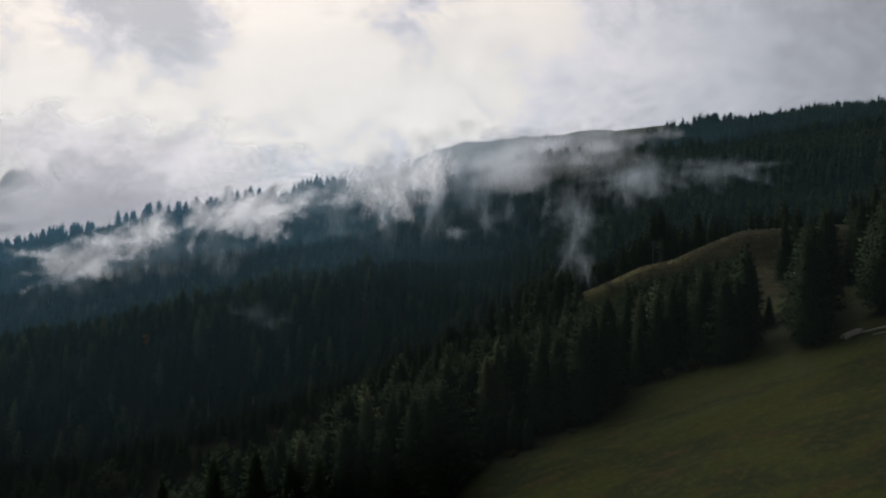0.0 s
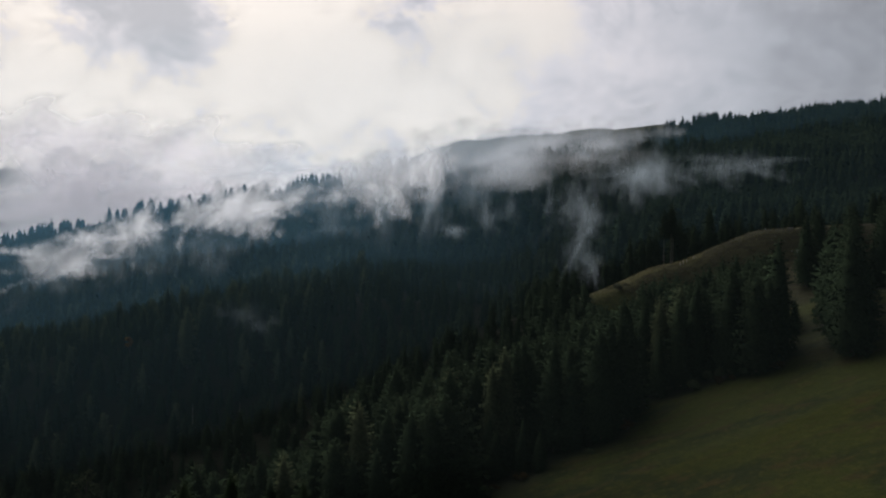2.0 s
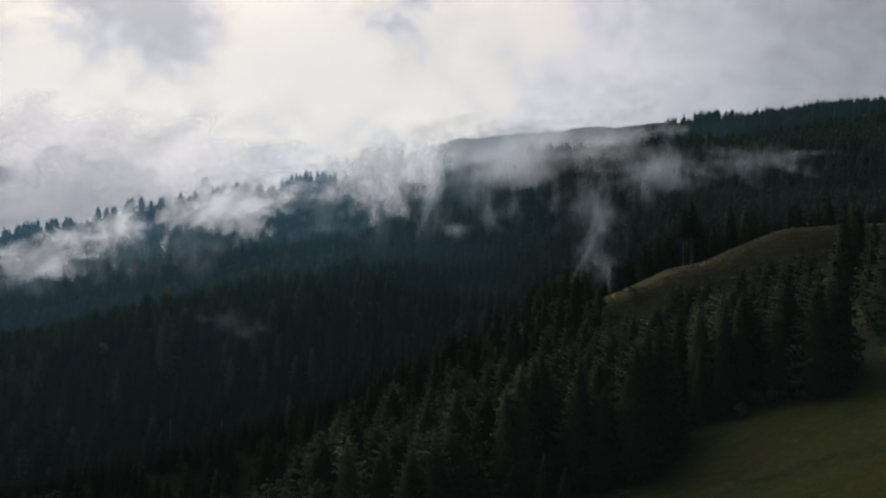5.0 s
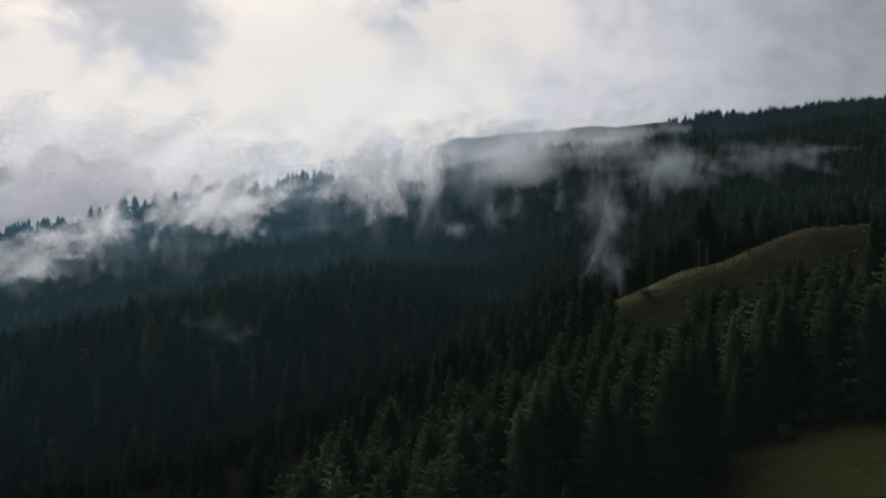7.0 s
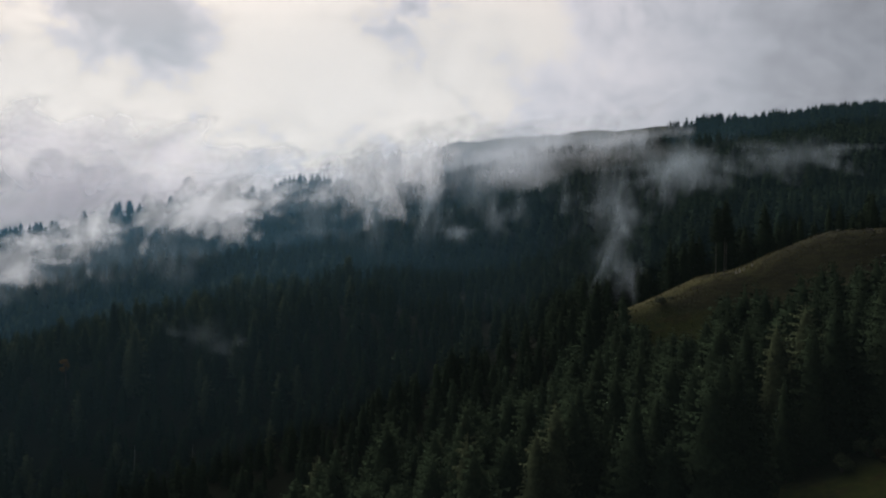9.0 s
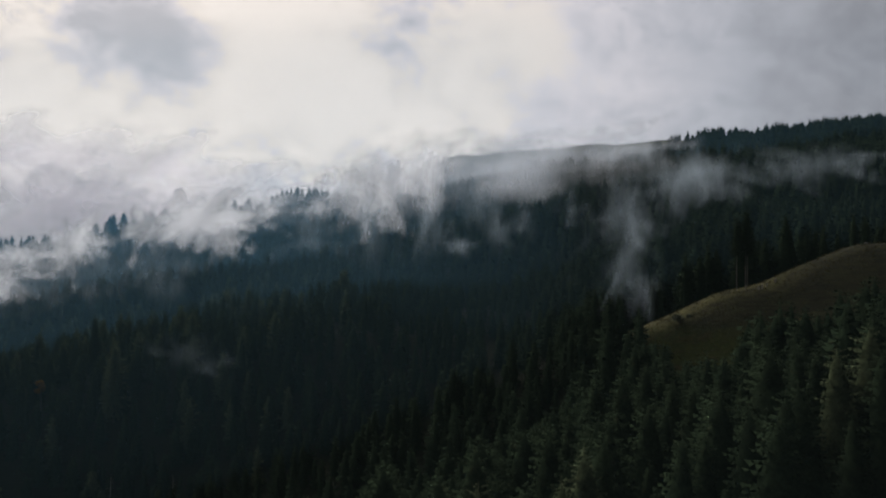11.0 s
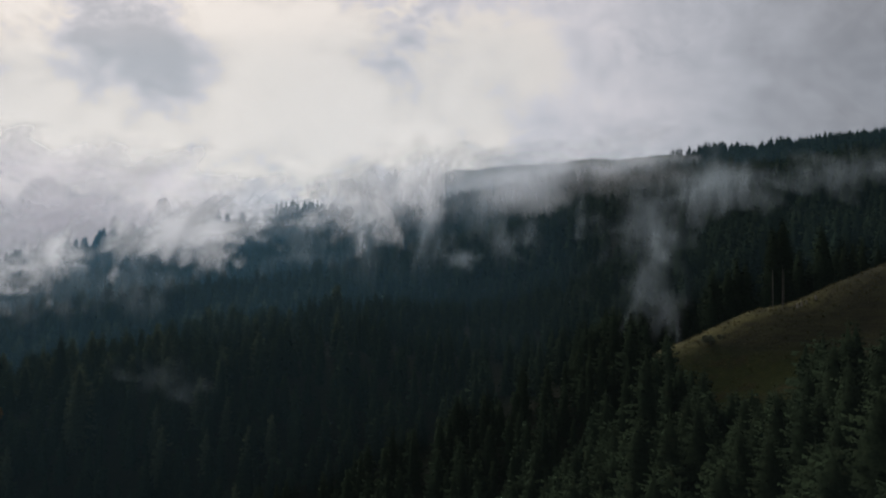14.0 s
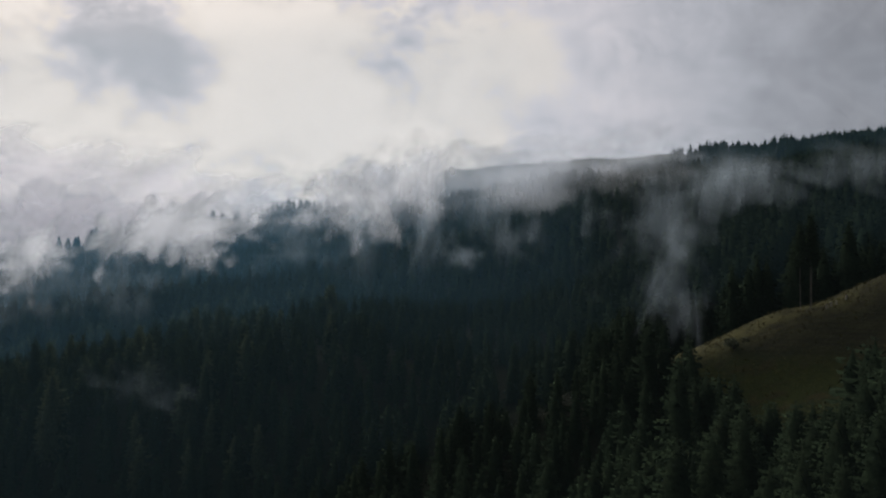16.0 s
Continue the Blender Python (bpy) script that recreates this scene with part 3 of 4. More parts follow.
def mist_material(name, colour, scale, thin, thick, stretch, see, curl=0.35):
    """Drifting droplets: scatter light both ways, gone where the billows thin out."""
    m = bpy.data.materials.new(name)
    m.use_nodes = True
    nt = m.node_tree
    nt.nodes.clear()
    out = node(nt, "ShaderNodeOutputMaterial")
    pos = nt.nodes.new("ShaderNodeNewGeometry").outputs["Position"]
    mp = node(nt, "ShaderNodeMapping")
    mp.inputs["Scale"].default_value = stretch
    nt.links.new(pos, mp.inputs["Vector"])
    n = noisen(nt, mp.outputs[0], scale, 10, 0.64, curl)
    fade = attribute(nt, "fade").outputs["Fac"]
    body = mathn(nt, "ADD", n, mathn(nt, "MULTIPLY_ADD", fade, 0.55, -0.33))
    a = maprange(nt, body, thin, thick)
    a = mathn(nt, "MULTIPLY", a, maprange(nt, fade, 0.0, 0.35))
    a = mathn(nt, "MULTIPLY", a, see, clamp=True)
    d = node(nt, "ShaderNodeBsdfDiffuse", Color=(*colour, 1))
    t = node(nt, "ShaderNodeBsdfTranslucent", Color=(*colour, 1))
    both = node(nt, "ShaderNodeMixShader", Fac=0.85)
    nt.links.new(d.outputs[0], both.inputs[1])
    nt.links.new(t.outputs[0], both.inputs[2])
    clear = node(nt, "ShaderNodeBsdfTransparent")
    mix = node(nt, "ShaderNodeMixShader")
    nt.links.new(a, mix.inputs[0])
    nt.links.new(clear.outputs[0], mix.inputs[1])
    nt.links.new(both.outputs[0], mix.inputs[2])
    nt.links.new(mix.outputs[0], out.inputs[0])
    return m


def mist_bank(name, label, mat, centre, width, tall, tilt=0.0, bulge=0.12, seed=0, strength=1.0, flat=0.0):
    """A billowing veil of mist, thick in its middle and feathered out all round."""
    nu, nv = 36, 22
    u, v = np.meshgrid(np.linspace(-1, 1, nu), np.linspace(-1, 1, nv))
    c, s = math.cos(radians(tilt)), math.sin(radians(tilt))
    a, b = u * width / 2, v * tall / 2
    x = a * c - b * s
    z = a * s + b * c
    y = bulge * tall * (np.sin(u * 3 + seed) * np.cos(v * 2 + seed * 1.7) + 0.6 * np.sin(u * 7 - v * 4 + seed)) + (u * u + v * v) * 0.15 * tall
    ragged = 1 + 0.25 * np.sin(5 * np.arctan2(v, u) + seed) + 0.15 * np.sin(9 * np.arctan2(v, u) - seed * 2)
    rad = np.sqrt(u ** 2 + v ** 2) * ragged
    fade = np.clip(1 - rad, 0, 1) if flat == 0 else np.minimum(1, (1 - np.abs(u)) / flat) * np.minimum(1, (1 - np.abs(v)) / flat)
    edge = np.minimum(1, (1 - np.abs(u)) / 0.12) * np.minimum(1, (1 - np.abs(v)) / 0.12)
    fade = np.clip(fade, 0, 1) ** 0.7 * edge * strength
    id2 = np.arange(nu * nv).reshape(nv, nu)
    q = np.stack([id2[:-1, :-1], id2[:-1, 1:], id2[1:, 1:], id2[1:, :-1]], -1).reshape(-1, 4)
    t3 = np.concatenate([q[:, [0, 1, 2]], q[:, [0, 2, 3]]])
    me = mesh_from(name, np.stack([x + centre[0], y + centre[1], z + centre[2]], -1).reshape(-1, 3), t3, mat, [("fade", fade.ravel())])
    me.polygons.foreach_set("use_smooth", np.ones(len(t3), dtype=bool))
    return tagged(new(name, me), label, "mist", kind="stuff")


scene.cycles.transparent_max_bounces = 64
WHITE = (0.93, 0.945, 1.0)
PALE = (0.74, 0.88, 1.0)
WISP = mist_material("wispy_mist", WHITE, 0.050, 0.40, 0.80, (1.0, 0.5, 0.85), 0.72, 0.3)
RISING = mist_material("rising_mist", WHITE, 0.062, 0.40, 0.84, (1.35, 0.5, 0.55), 0.66, 0.25)
CLOUD = mist_material("dense_mist", (0.87, 0.92, 1.0), 0.030, 0.34, 0.86, (1.0, 0.5, 0.9), 0.235, 0.3)
SHRED = mist_material("thin_torn_mist", PALE, 0.060, 0.42, 0.95, (1.25, 0.5, 0.55), 0.18, 0.3)
PLUME = mist_material("rising_plume_mist", PALE, 0.11, 0.40, 0.96, (1.0, 0.9, 0.8), 0.078, 0.3)
# blue-tinted sheets that imitate the haze of distance
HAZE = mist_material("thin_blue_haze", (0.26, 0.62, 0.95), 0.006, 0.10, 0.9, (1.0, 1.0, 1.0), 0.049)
# added pale sheet that imitates air light and lifts the darks
HAZE_LIFT = mist_material("lifting_haze", (0.60, 0.85, 0.85), 0.01, -0.5, 0.6, (1.0, 1.0, 1.0), 0.0064)
# tint of the added sheets that brighten the gully woods like haze
GULLY_HAZE = mist_material("gully_haze", (0.36, 0.76, 1.0), 0.01, -0.3, 0.8, (1.0, 1.0, 1.0), 0.0145)


def ahead(px, py, d):
    """A place d metres ahead of the flight's middle, by tangents right and up."""
    return (-3.3 + d * (px + 0.014), 49.2 + d, 59.8 + d * py)


def banks(mat, rows, layers=2, name="mist_bank", label="pale ragged mist drifting over the forest"):
    r = random.Random(len(rows) * 7 + layers)
    for px, py, d, w, h, tilt, strength in rows:
        for k in range(layers):
            e = d + (k - (layers - 1) / 2) * 16 + r.uniform(-4, 4)
            x, y, z = ahead(px, py, e)
            mist_bank(name, label, mat, (x + r.uniform(-0.12, 0.12) * w, y, z + r.uniform(-0.12, 0.12) * h), w * r.uniform(0.8, 1.15), h * r.uniform(0.8, 1.2),
                      tilt + r.uniform(-9, 9), 0.08, r.uniform(0, 6), strength)


# tangent right, tangent up, distance, width, height, tilt, strength
banks(WISP, [(-0.65, -0.026, 345, 100, 28, 8, 0.95), (-0.595, 0.012, 352, 56, 32, 14, 0.85), (-0.51, 0.024, 356, 50, 40, 40, 0.9), (-0.42, 0.044, 380, 56, 38, 30, 0.86),
             (-0.348, 0.060, 368, 58, 34, 15, 1.3), (-0.31, 0.036, 385, 50, 42, 60, 0.7), (-0.26, 0.076, 430, 90, 32, 10, 0.8), (-0.17, 0.096, 440, 80, 36, 8, 0.8)], 3)
banks(RISING, [(-0.085, 0.105, 326, 54, 46, 15, 0.95), (-0.02, 0.125, 330, 60, 44, 10, 0.95), (-0.11, 0.135, 420, 110, 44, 12, 1.0)], 3)
banks(SHRED, [(-0.10, 0.065, 318, 34, 50, 10, 1.0), (-0.03, 0.070, 320, 30, 56, -8, 1.0), (0.05, 0.090, 330, 60, 50, 5, 0.85), (0.14, 0.095, 330, 90, 40, 8, 0.6), (0.24, 0.110, 320, 90, 34, 5, 0.6),
              (0.32, 0.12, 300, 80, 36, 5, 1.0), (-0.20, 0.06, 380, 80, 50, 20, 0.9), (-0.48, 0.010, 360, 120, 52, 20, 0.8), (0.07, 0.055, 290, 26, 24, 30, 0.9), (-0.20, 0.030, 300, 50, 14, 5, 0.8),
              (0.02, 0.030, 280, 50, 12, 0, 0.9), (-0.60, -0.02, 350, 130, 52, 10, 0.8), (-0.40, 0.015, 330, 80, 44, 30, 0.8),
              (0.38, 0.145, 250, 110, 28, -4, 0.95), (0.48, 0.150, 246, 80, 20, -6, 0.95), (0.30, 0.155, 330, 170, 44, 2, 0.8)], 2)
banks(CLOUD, [(0.02, 0.142, 440, 190, 50, 4, 1.1), (0.16, 0.152, 430, 200, 46, 3, 1.1), (-0.12, 0.130, 475, 170, 50, 10, 1.05), (0.16, 0.140, 395, 170, 36, 4, 0.45),
              (-0.62, -0.035, 338, 150, 40, 8, 0.5), (-0.37, 0.050, 362, 120, 40, 14, 0.6), (-0.25, 0.080, 420, 140, 40, 8, 0.6),
              (0.03, 0.155, 820, 330, 84, 4, 1.5), (0.19, 0.168, 820, 360, 84, 9, 1.15)], 2)
banks(PLUME, [(0.262, -0.042, 226, 13, 26, 10, 1.25), (0.254, -0.012, 226, 16, 32, 14, 1.15), (0.244, 0.022, 228, 18, 34, -12, 1.15), (0.250, 0.055, 230, 26, 26, 18, 1.2), (0.226, 0.075, 232, 40, 24, 30, 1.0), (0.246, 0.085, 231, 20, 34, 8, 1.1),
              (0.215, 0.02, 236, 52, 50, -10, 0.5), (0.18, 0.03, 240, 54, 50, 20, 0.4), (0.285, 0.02, 224, 30, 40, 12, 0.45), (-0.335, -0.118, 240, 40, 22, -20, 1.0)])
FAR_CLOUD = mist_material("far_cloud", (1.0, 0.96, 1.0), 0.0050, 0.22, 1.15, (1.0, 0.5, 1.1), 0.92, 0.5)
for i, (px, py, d, w, h, strength) in enumerate([(-0.60, 0.10, 2700, 1500, 660, 1.5), (-0.46, 0.09, 2640, 1300, 560, 1.5), (-0.54, 0.06, 2580, 1900, 420, 1.8), (-0.66, 0.17, 2520, 800, 420, 1.4),
                                                 (-0.43, 0.14, 2460, 700, 360, 1.4), (-0.575, 0.17, 2400, 620, 300, 1.25)]):
    mist_bank("cloud_bank", "white cloud drifting before the far peak", FAR_CLOUD, ahead(px, py, d), w, h, 4 * (-1) ** i, 0.03, 1.3 * i, strength)
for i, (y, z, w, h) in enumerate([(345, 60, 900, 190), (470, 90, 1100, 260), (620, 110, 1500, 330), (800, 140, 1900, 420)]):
    mist_bank("haze_veil", "tinted sheet imitating bluish distance haze before the far slopes", HAZE, (-90 * i - 350, y, z), w, h, 4, 0.02, i, 1.0, 0.3)
mist_bank("haze_veil", "tinted sheet imitating bluish distance haze before the upper crest", HAZE, (560, 700, 220), 900, 300, 8, 0.02, 4, 0.6, 0.4)

# one faint sheet across the whole view, only to lift the darks
mist_bank("haze_veil", "barely visible haze sheet added to lift the darks of the near wood", HAZE_LIFT, (0, 115, 70), 420, 260, 0, 0.01, 3, 1.0, 0.05)

mist_bank("haze_veil", "thin tinted sheet imitating haze before the wooded slope behind the knoll", GULLY_HAZE, (110, 298, 90), 460, 190, 0, 0.01, 6, 0.5, 0.35)
mist_bank("haze_veil", "thin tinted sheet imitating bluish haze over the gully", GULLY_HAZE, (-190, 238, 82), 480, 240, 0, 0.01, 5, 1.5, 0.8)

# ---------------------------------------------------------------- on and round the knoll


def leaf_cloud(rng, lumps, leaves, size):
    """Leaves in uneven lumps: (x, y, z, radius) each."""
    vs, ts = [], []
    for x, y, z, r in lumps:
        for _ in range(leaves):
            d = Vector((rng.gauss(0, 1), rng.gauss(0, 1), rng.gauss(0, 1))).normalized() * r * rng.uniform(0.55, 1.08)
            c = Vector((x, y, z)) + Vector((d.x, d.y, d.z * 0.85))
            a = Vector((rng.gauss(0, 1), rng.gauss(0, 1), rng.gauss(0, 0.6))).normalized() * size * rng.uniform(0.6, 1.4)
            b = d.cross(a).normalized() * size * rng.uniform(0.5, 1.1)
            s = len(vs)
            vs += [tuple(c - a), tuple(c + b), tuple(c + a), tuple(c - b)]
            ts += [(s, s + 1, s + 2), (s, s + 2, s + 3)]
    return np.array(vs, np.float32), np.array(ts, np.int32)


def limb_mesh(name, paths, mat):
    """Tapered limbs; each path is a list of (point, radius)."""
    vs, ts = [], []
    for path in paths:
        s = len(vs)
        for (p, r) in path:
            for j in range(6):
                a = 6.283 * j / 6
                vs.append((p[0] + math.cos(a) * r, p[1] + math.sin(a) * r, p[2]))
        for i in range(len(path) - 1):
            for j in range(6):
                a, b = s + i * 6 + j, s + i * 6 + (j + 1) % 6
                ts += [(a, b, a + 6), (b, b + 6, a + 6)]
    return mesh_from(name, vs, ts, mat)


def broadleaf(name, label, mat, x, y, tall, seed, spread_=1.0, base=0.35):
    """A small broad-leaved tree: trunk with limbs, and a lumpy, open crown."""
    r = random.Random(seed)
    root = tagged(new(name), label, "tree")
    root.location = (x, y, ground_z(x, y) - 0.1)
    lumps, paths = [], [[((0, 0, 0), tall * 0.03), ((0.1, 0, tall * 0.4), tall * 0.02), ((0, 0.1, tall * 0.85), tall * 0.006)]]
    for k in range(9):
        a, z, q = r.uniform(0, 6.28), tall * r.uniform(base, 0.92), tall * r.uniform(0.08, 0.24) * spread_
        c = (math.cos(a) * q, math.sin(a) * q, z)
        lumps.append((*c, tall * r.uniform(0.11, 0.18) * spread_))
        paths.append([((0, 0, z * 0.6), tall * 0.012), ((c[0] * 0.6, c[1] * 0.6, z * 0.85), tall * 0.008), (c, tall * 0.003)])
    part("trunk", limb_mesh("trunk", paths, BARK), root)
    v, t = leaf_cloud(r, lumps, 75, tall * 0.028)
    # light from above painted into the tone: leaves brighten with height
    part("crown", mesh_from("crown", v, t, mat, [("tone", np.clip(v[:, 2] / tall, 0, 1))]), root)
    return root


def bush(label, mat, x, y, tall, seed):
    """A low rounded bush with several stems."""
    r = random.Random(seed)
    root = tagged(new("bush"), label, "bush")
    root.location = (x, y, ground_z(x, y) - 0.1)
    lumps = [(r.uniform(-0.6, 0.6) * tall, r.uniform(-0.4, 0.4) * tall, tall * r.uniform(0.35, 0.75), tall * r.uniform(0.22, 0.38)) for _ in range(8)]
    part("stems", limb_mesh("stems", [[((0, 0, 0), 0.06 * tall / 2), ((q[0] * 0.6, q[1] * 0.6, q[2] * 0.6), 0.03), (q[:3], 0.015)] for q in lumps], BARK), root)
    v, t = leaf_cloud(r, lumps, 80, tall * 0.06)
    # shade at the foot of the bush painted in, by height
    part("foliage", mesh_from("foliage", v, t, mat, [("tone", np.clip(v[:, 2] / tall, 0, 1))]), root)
    return root


SAGE = needle_material("grey_green_leaves", (0.11, 0.12, 0.08), (0.18, 0.19, 0.13), (0.14, 0.13, 0.08))
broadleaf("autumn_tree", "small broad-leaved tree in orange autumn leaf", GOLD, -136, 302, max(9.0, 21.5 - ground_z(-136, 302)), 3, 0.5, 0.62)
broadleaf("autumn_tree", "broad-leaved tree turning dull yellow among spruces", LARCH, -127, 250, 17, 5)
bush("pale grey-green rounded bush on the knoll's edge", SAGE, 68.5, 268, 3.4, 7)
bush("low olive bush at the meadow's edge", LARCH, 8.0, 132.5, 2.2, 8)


def tall_pine(x, y, tall, seed):
    """A pine with a long bare pale stem and a crown at its head."""
    root = tagged(new("pine_tree"), "tall pine with a bare pale trunk on the knoll", "tree", "pines on the knoll")
    tv, tt = trunk_arrays(0.0036, 0.97)
    part("trunk", mesh_from("trunk", tv, tt, PALE_BARK), root, "pale bare trunk")
    cv, ct = crown_arrays(seed, 18, 8, 2, 420, 0.11, 0.50, 0.45, 0.35, 0.032)
    part("crown", mesh_from("crown", cv, ct, SPRUCE, [("tone", bough_shade(cv))]), root)
    root.matrix_basis = pose(x, y, ground_z(x, y) - 0.1, 1, -1, seed * 40) @ Matrix.Diagonal((tall, tall, tall, 1))


tall_pine(86.6, 271.0, 23, 91)
tall_pine(89.6, 271.8, 25, 92)
tall_pine(91.2, 274.0, 21, 93)


def block(bm, size, at, turn=0.0, bevel=0.0):
    """A box in a bmesh, its edges broken."""
    made = bmesh.ops.create_cube(bm, size=1.0, matrix=Matrix.Translation(at) @ Matrix.Rotation(turn, 4, "Z") @ Matrix.Diagonal((*size, 1)))
    if bevel:
        bmesh.ops.bevel(bm, geom=list({e for v in made["verts"] for e in v.link_edges}), offset=bevel, segments=2, affect="EDGES")


def bm_mesh(name, bm, mat):
    me = bpy.data.meshes.new(name)
    bm.to_mesh(me)
    bm.free()
    me.materials.append(mat)
    return me


OLD_WOOD = bark_material("weathered_wood", (0.26, 0.24, 0.20), (0.42, 0.39, 0.33))
for i, (x, y, tall) in enumerate([(93.0, 270.5, 1.0), (94.2, 270.8, 1.15), (95.8, 271.2, 0.9), (98.6, 271.6, 1.1)]):
    bm = bmesh.new()
    block(bm, (0.42, 0.42, tall + 0.3), (0, 0, tall / 2 - 0.15), 0.2 * i, 0.05)
    ob = new("fence_post", bm_mesh("fence_post", bm, OLD_WOOD))
    ob.matrix_basis = pose(x, y, ground_z(x, y), 3 * (i % 2), -2, 20 * i)
    tagged(ob, "short thick weathered wooden post on the knoll", "post", "posts on the knoll")


def log_mesh(length, r, seed):
    """A felled log: a slightly bent, tapered, knobbly round with sawn ends."""
    g = random.Random(seed)
    bm = bmesh.new()
    rings = []
    for i in range(9):
        u = i / 8
        bendz = math.sin(u * 3.1) * 0.02 * length
        rings.append([bm.verts.new((length * (u - 0.5), math.cos(a) * r * (1.08 - 0.25 * u) * g.uniform(0.93, 1.07),
                                    bendz + r + math.sin(a) * r * (1.08 - 0.25 * u))) for a in [6.283 * j / 10 for j in range(10)]])
    for a, b in zip(rings[:-1], rings[1:]):
        for j in range(10):
            bm.faces.new((a[j], a[(j + 1) % 10], b[(j + 1) % 10], b[j]))
    bm.faces.new(rings[0][::-1])
    bm.faces.new(rings[-1])
    bmesh.ops.recalc_face_normals(bm, faces=bm.faces)
    return bm_mesh("log", bm, OLD_WOOD)


LOGS = [(84.6, 135.2, 4.2, 0.30, 8, 0.0), (84.9, 135.9, 4.0, 0.28, 12, 0.0), (84.7, 136.6, 4.4, 0.27, 5, 0.0), (84.8, 135.5, 4.1, 0.25, 10, 0.48), (84.7, 136.2, 3.9, 0.25, 7, 0.48),
        (89.8, 133.4, 8.0, 0.24, -38, 0.0), (95.6, 129.0, 6.5, 0.22, -36, 0.0), (87.6, 131.2, 7.0, 0.12, -62, 0.0)]
for i, (x, y, length, r, turn, up) in enumerate(LOGS):
    ob = new("log", log_mesh(length, r, i))
    c = math.cos(radians(turn)) * length / 2
    dz = ground_z(x + c, y) - ground_z(x - c, y)
    ob.matrix_basis = pose(x, y, ground_z(x, y) + up - 0.05, 0, 0, turn) @ Matrix.Rotation(-math.atan2(dz, 2 * c), 4, "Y")
    tagged(ob, "pale barkless felled log lying at the meadow's edge", "log", "felled logs")

STONE = bark_material("grey_lichened_stone", (0.10, 0.10, 0.09), (0.24, 0.23, 0.21))


def boulder(x, y, size, seed):
    """A weathered stone, half sunk in the turf."""
    g = random.Random(seed)
    bm = bmesh.new()
    bmesh.ops.create_icosphere(bm, subdivisions=2, radius=1.0)
    axes = [(Vector((g.gauss(0, 1), g.gauss(0, 1), g.gauss(0, 1))).normalized(), g.uniform(0.55, 0.9)) for _ in range(9)]
    for v in bm.verts:
        for d, cut in axes:
            over = v.co.dot(d) - cut
            if over > 0:
                v.co -= d * over * 0.9
        v.co *= g.uniform(0.96, 1.04)
    ob = new("boulder", bm_mesh("boulder", bm, STONE))
    ob.matrix_basis = pose(x, y, ground_z(x, y) + size * 0.15, g.uniform(-15, 15), g.uniform(-15, 15), g.uniform(0, 360)) @ Matrix.Diagonal((size, size * g.uniform(0.7, 1.1), size * g.uniform(0.5, 0.75), 1))
    return tagged(ob, "grey weathered stone half sunk in the grazed knoll", "boulder", "stones on the knoll")


stones = random.Random(77)
for k in range(26):
    boulder(stones.uniform(126, 150), stones.uniform(258, 277), stones.uniform(0.25, 0.75), 300 + k)

# ---------------------------------------------------------------- grass tussocks, undergrowth and dead stems


def grass_material(name, a, c):
    m, nt, b = material(name, 0.9, 0.1)
    tone = attribute(nt, "tone").outputs["Fac"]
    nt.links.new(mixc(nt, tone, a, c), b.inputs["Base Color"])
    return m


def tussocks(name, label, mat, spots, blades, seed):
    """Tufts of grass blades as one mesh: (x, y, height) each."""
    r = random.Random(seed)
    vs, ts, tone = [], [], []
    for x, y, tall in spots:
        z = ground_z(x, y)
        tint = r.random()
        for _ in range(blades):
            a, h = r.uniform(0, 6.28), tall * r.uniform(0.6, 1.2)
            dx, dy = math.cos(a), math.sin(a)
            w = tall * 0.22
            k = len(vs)
            bx, by = x + r.uniform(-0.4, 0.4) * tall, y + r.uniform(-0.4, 0.4) * tall
            vs += [(bx - dy * w, by + dx * w, z - 0.05), (bx + dy * w, by - dx * w, z - 0.05), (bx + dx * h * 0.5, by + dy * h * 0.5, z + h)]
            ts.append((k, k + 1, k + 2))
            tone += [tint] * 3
    return tagged(new(name, mesh_from(name, vs, ts, mat, [("tone", tone)])), label, "grass", kind="stuff")


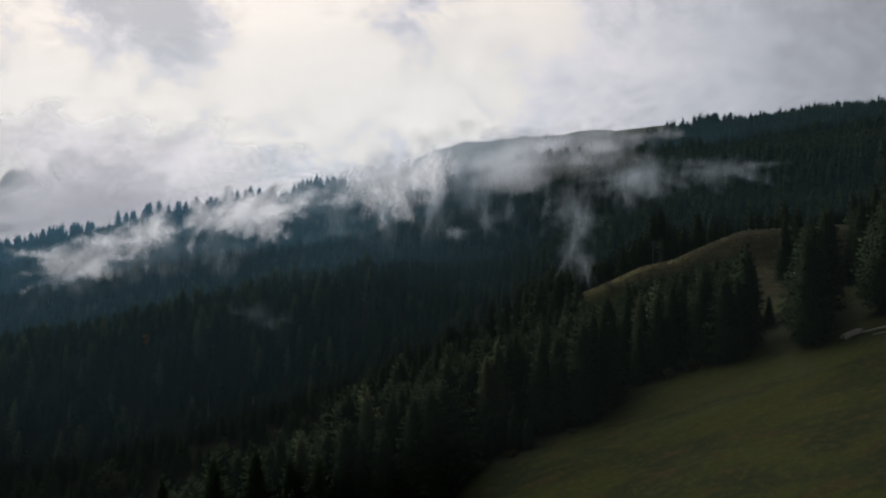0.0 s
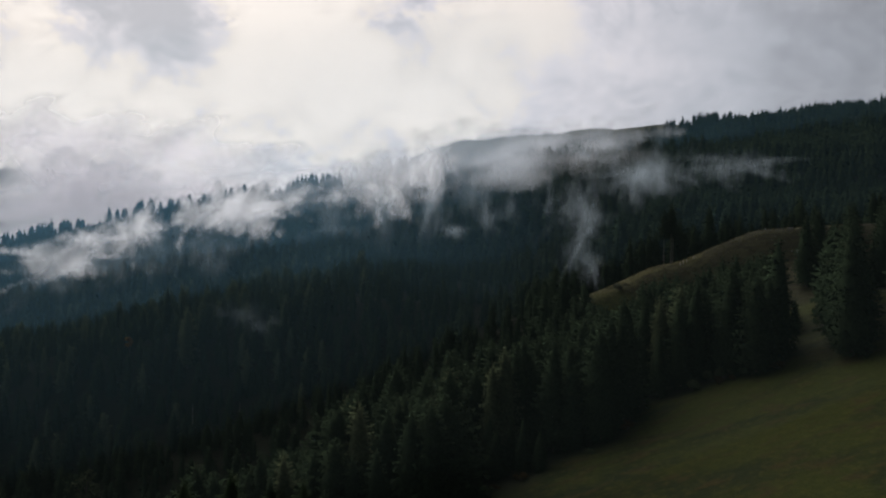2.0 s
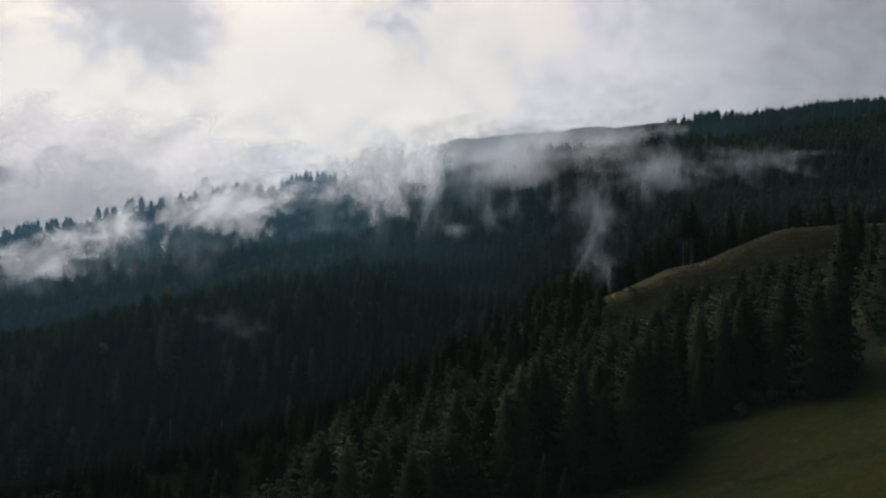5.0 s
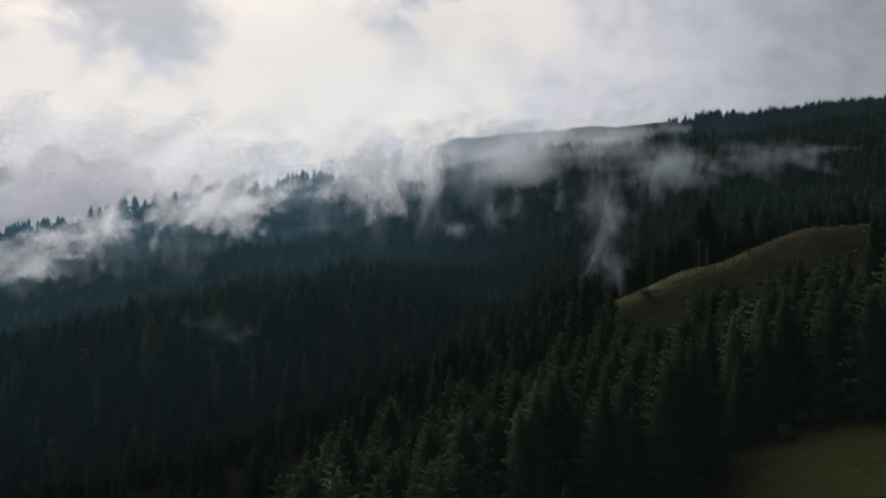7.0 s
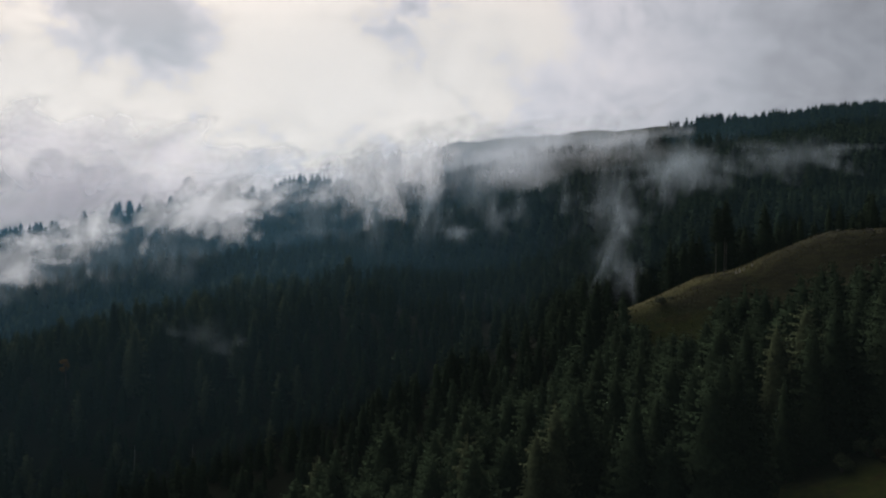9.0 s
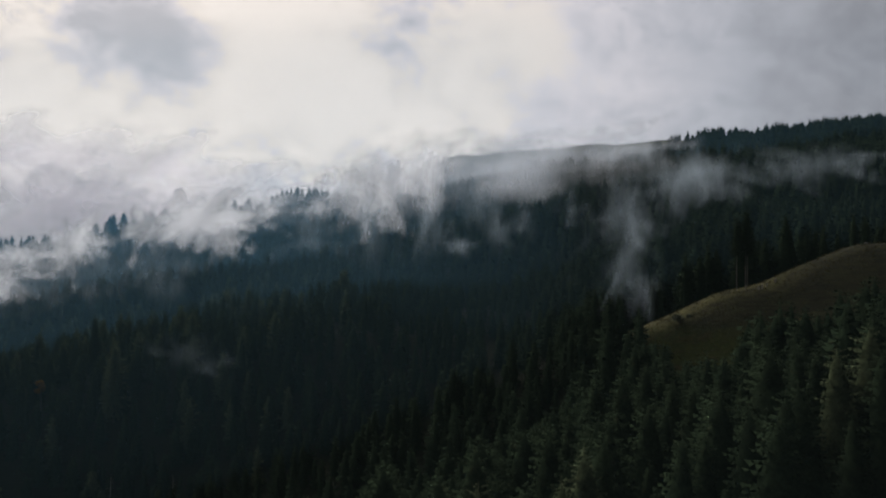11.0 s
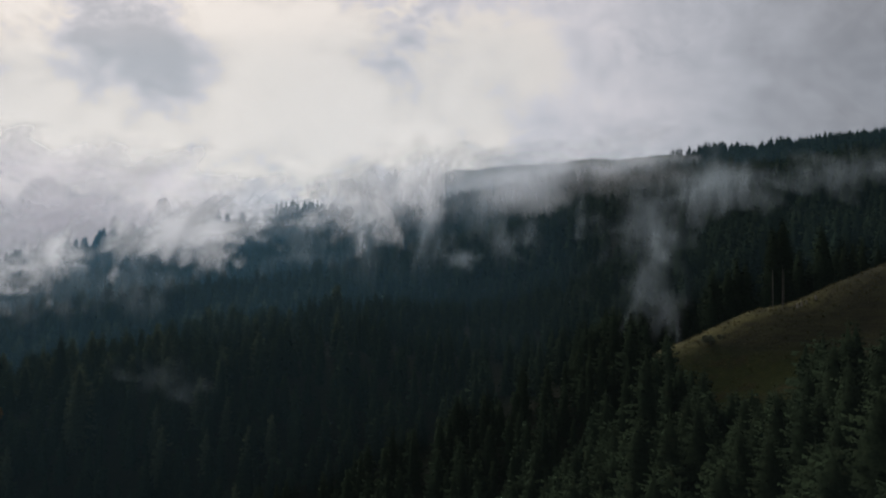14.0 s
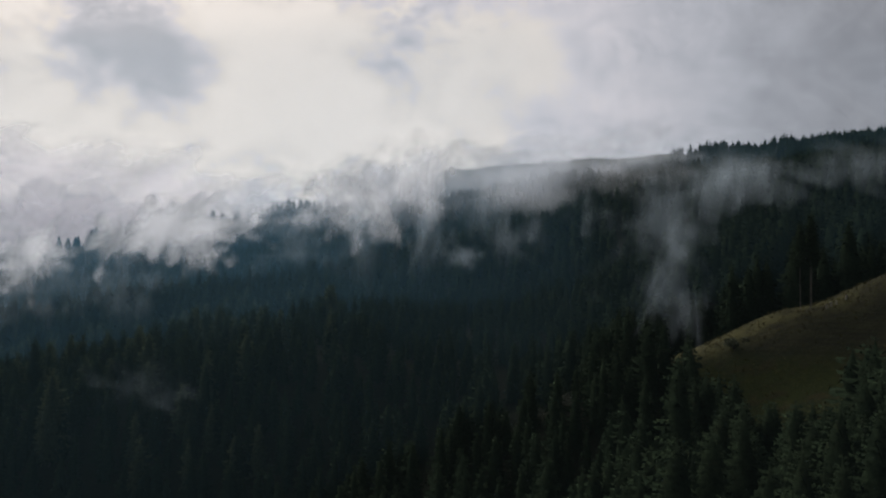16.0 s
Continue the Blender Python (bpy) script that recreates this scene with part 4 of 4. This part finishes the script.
DRY_GRASS = grass_material("dry_brow_grass", (0.070, 0.062, 0.027), (0.135, 0.118, 0.045))
r3 = random.Random(31)
spots = []
while len(spots) < 1500:
    x, y = r3.uniform(48, 160), r3.uniform(240, 284)
    if float(knoll(x, y)) > 0.6 and (y > 264 or r3.random() < 0.35):
        spots.append((x, y, r3.uniform(0.25, 0.6)))
tussocks("knoll_tussocks", "dry yellow tufts of grass on the knoll", DRY_GRASS, spots, 5, 2)

RUSSET = needle_material("russet_leaves", (0.050, 0.036, 0.018), (0.085, 0.058, 0.026), (0.060, 0.056, 0.024))
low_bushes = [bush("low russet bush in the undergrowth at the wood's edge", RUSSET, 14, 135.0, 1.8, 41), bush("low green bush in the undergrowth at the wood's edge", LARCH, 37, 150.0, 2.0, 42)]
for k in range(34):
    x = r3.uniform(-8, 118)
    y = float(edge_of_meadow(x)) + r3.uniform(-0.8, 2.6)
    if float(lanes(x, y)) > 0.3:
        continue
    q = r3.uniform(0.6, 1.3)
    ob = copy_thing(low_bushes[k % 2], pose(x, y, ground_z(x, y) - 0.1, 0, 0, r3.uniform(0, 360)))
    ob.matrix_basis = ob.matrix_basis @ Matrix.Diagonal((q, q, q * r3.uniform(0.8, 1.2), 1))
    tagged(ob, group="undergrowth of the wood's edge")


def snag(x, y, tall, seed):
    """A dead standing stem with broken stubs of branches."""
    r = random.Random(seed)
    root = tagged(new("dead_tree"), "bare pale dead stem standing in the wood", "tree", "dead stems")
    root.location = (x, y, ground_z(x, y) - 0.2)
    rad = 0.16
    part("trunk", limb_mesh("trunk", [[((0, 0, 0), rad * 1.3), ((0.1, 0, tall * 0.4), rad), ((0.15, 0.1, tall * 0.8), rad * 0.6), ((0.2, 0.1, tall), rad * 0.25)]], PALE_BARK), root)
    stubs = []
    for _ in range(14):
        a, z, q = r.uniform(0, 6.28), tall * r.uniform(0.3, 0.95), r.uniform(0.4, 1.5)
        stubs.append([((0.1, 0, z), 0.05), ((0.1 + math.cos(a) * q * 0.5, math.sin(a) * q * 0.5, z + 0.05), 0.035), ((0.1 + math.cos(a) * q, math.sin(a) * q, z - 0.1 * q), 0.015)])
    part("branch_stubs", limb_mesh("branch_stubs", stubs, PALE_BARK), root)


for k, (x, y) in enumerate([(-60, 168), (-84, 205), (52, 168), (94.6, 205.6), (-76, 262), (-96, 268)]):
    snag(x, y, 15 + 2.2 * (k % 4), k)
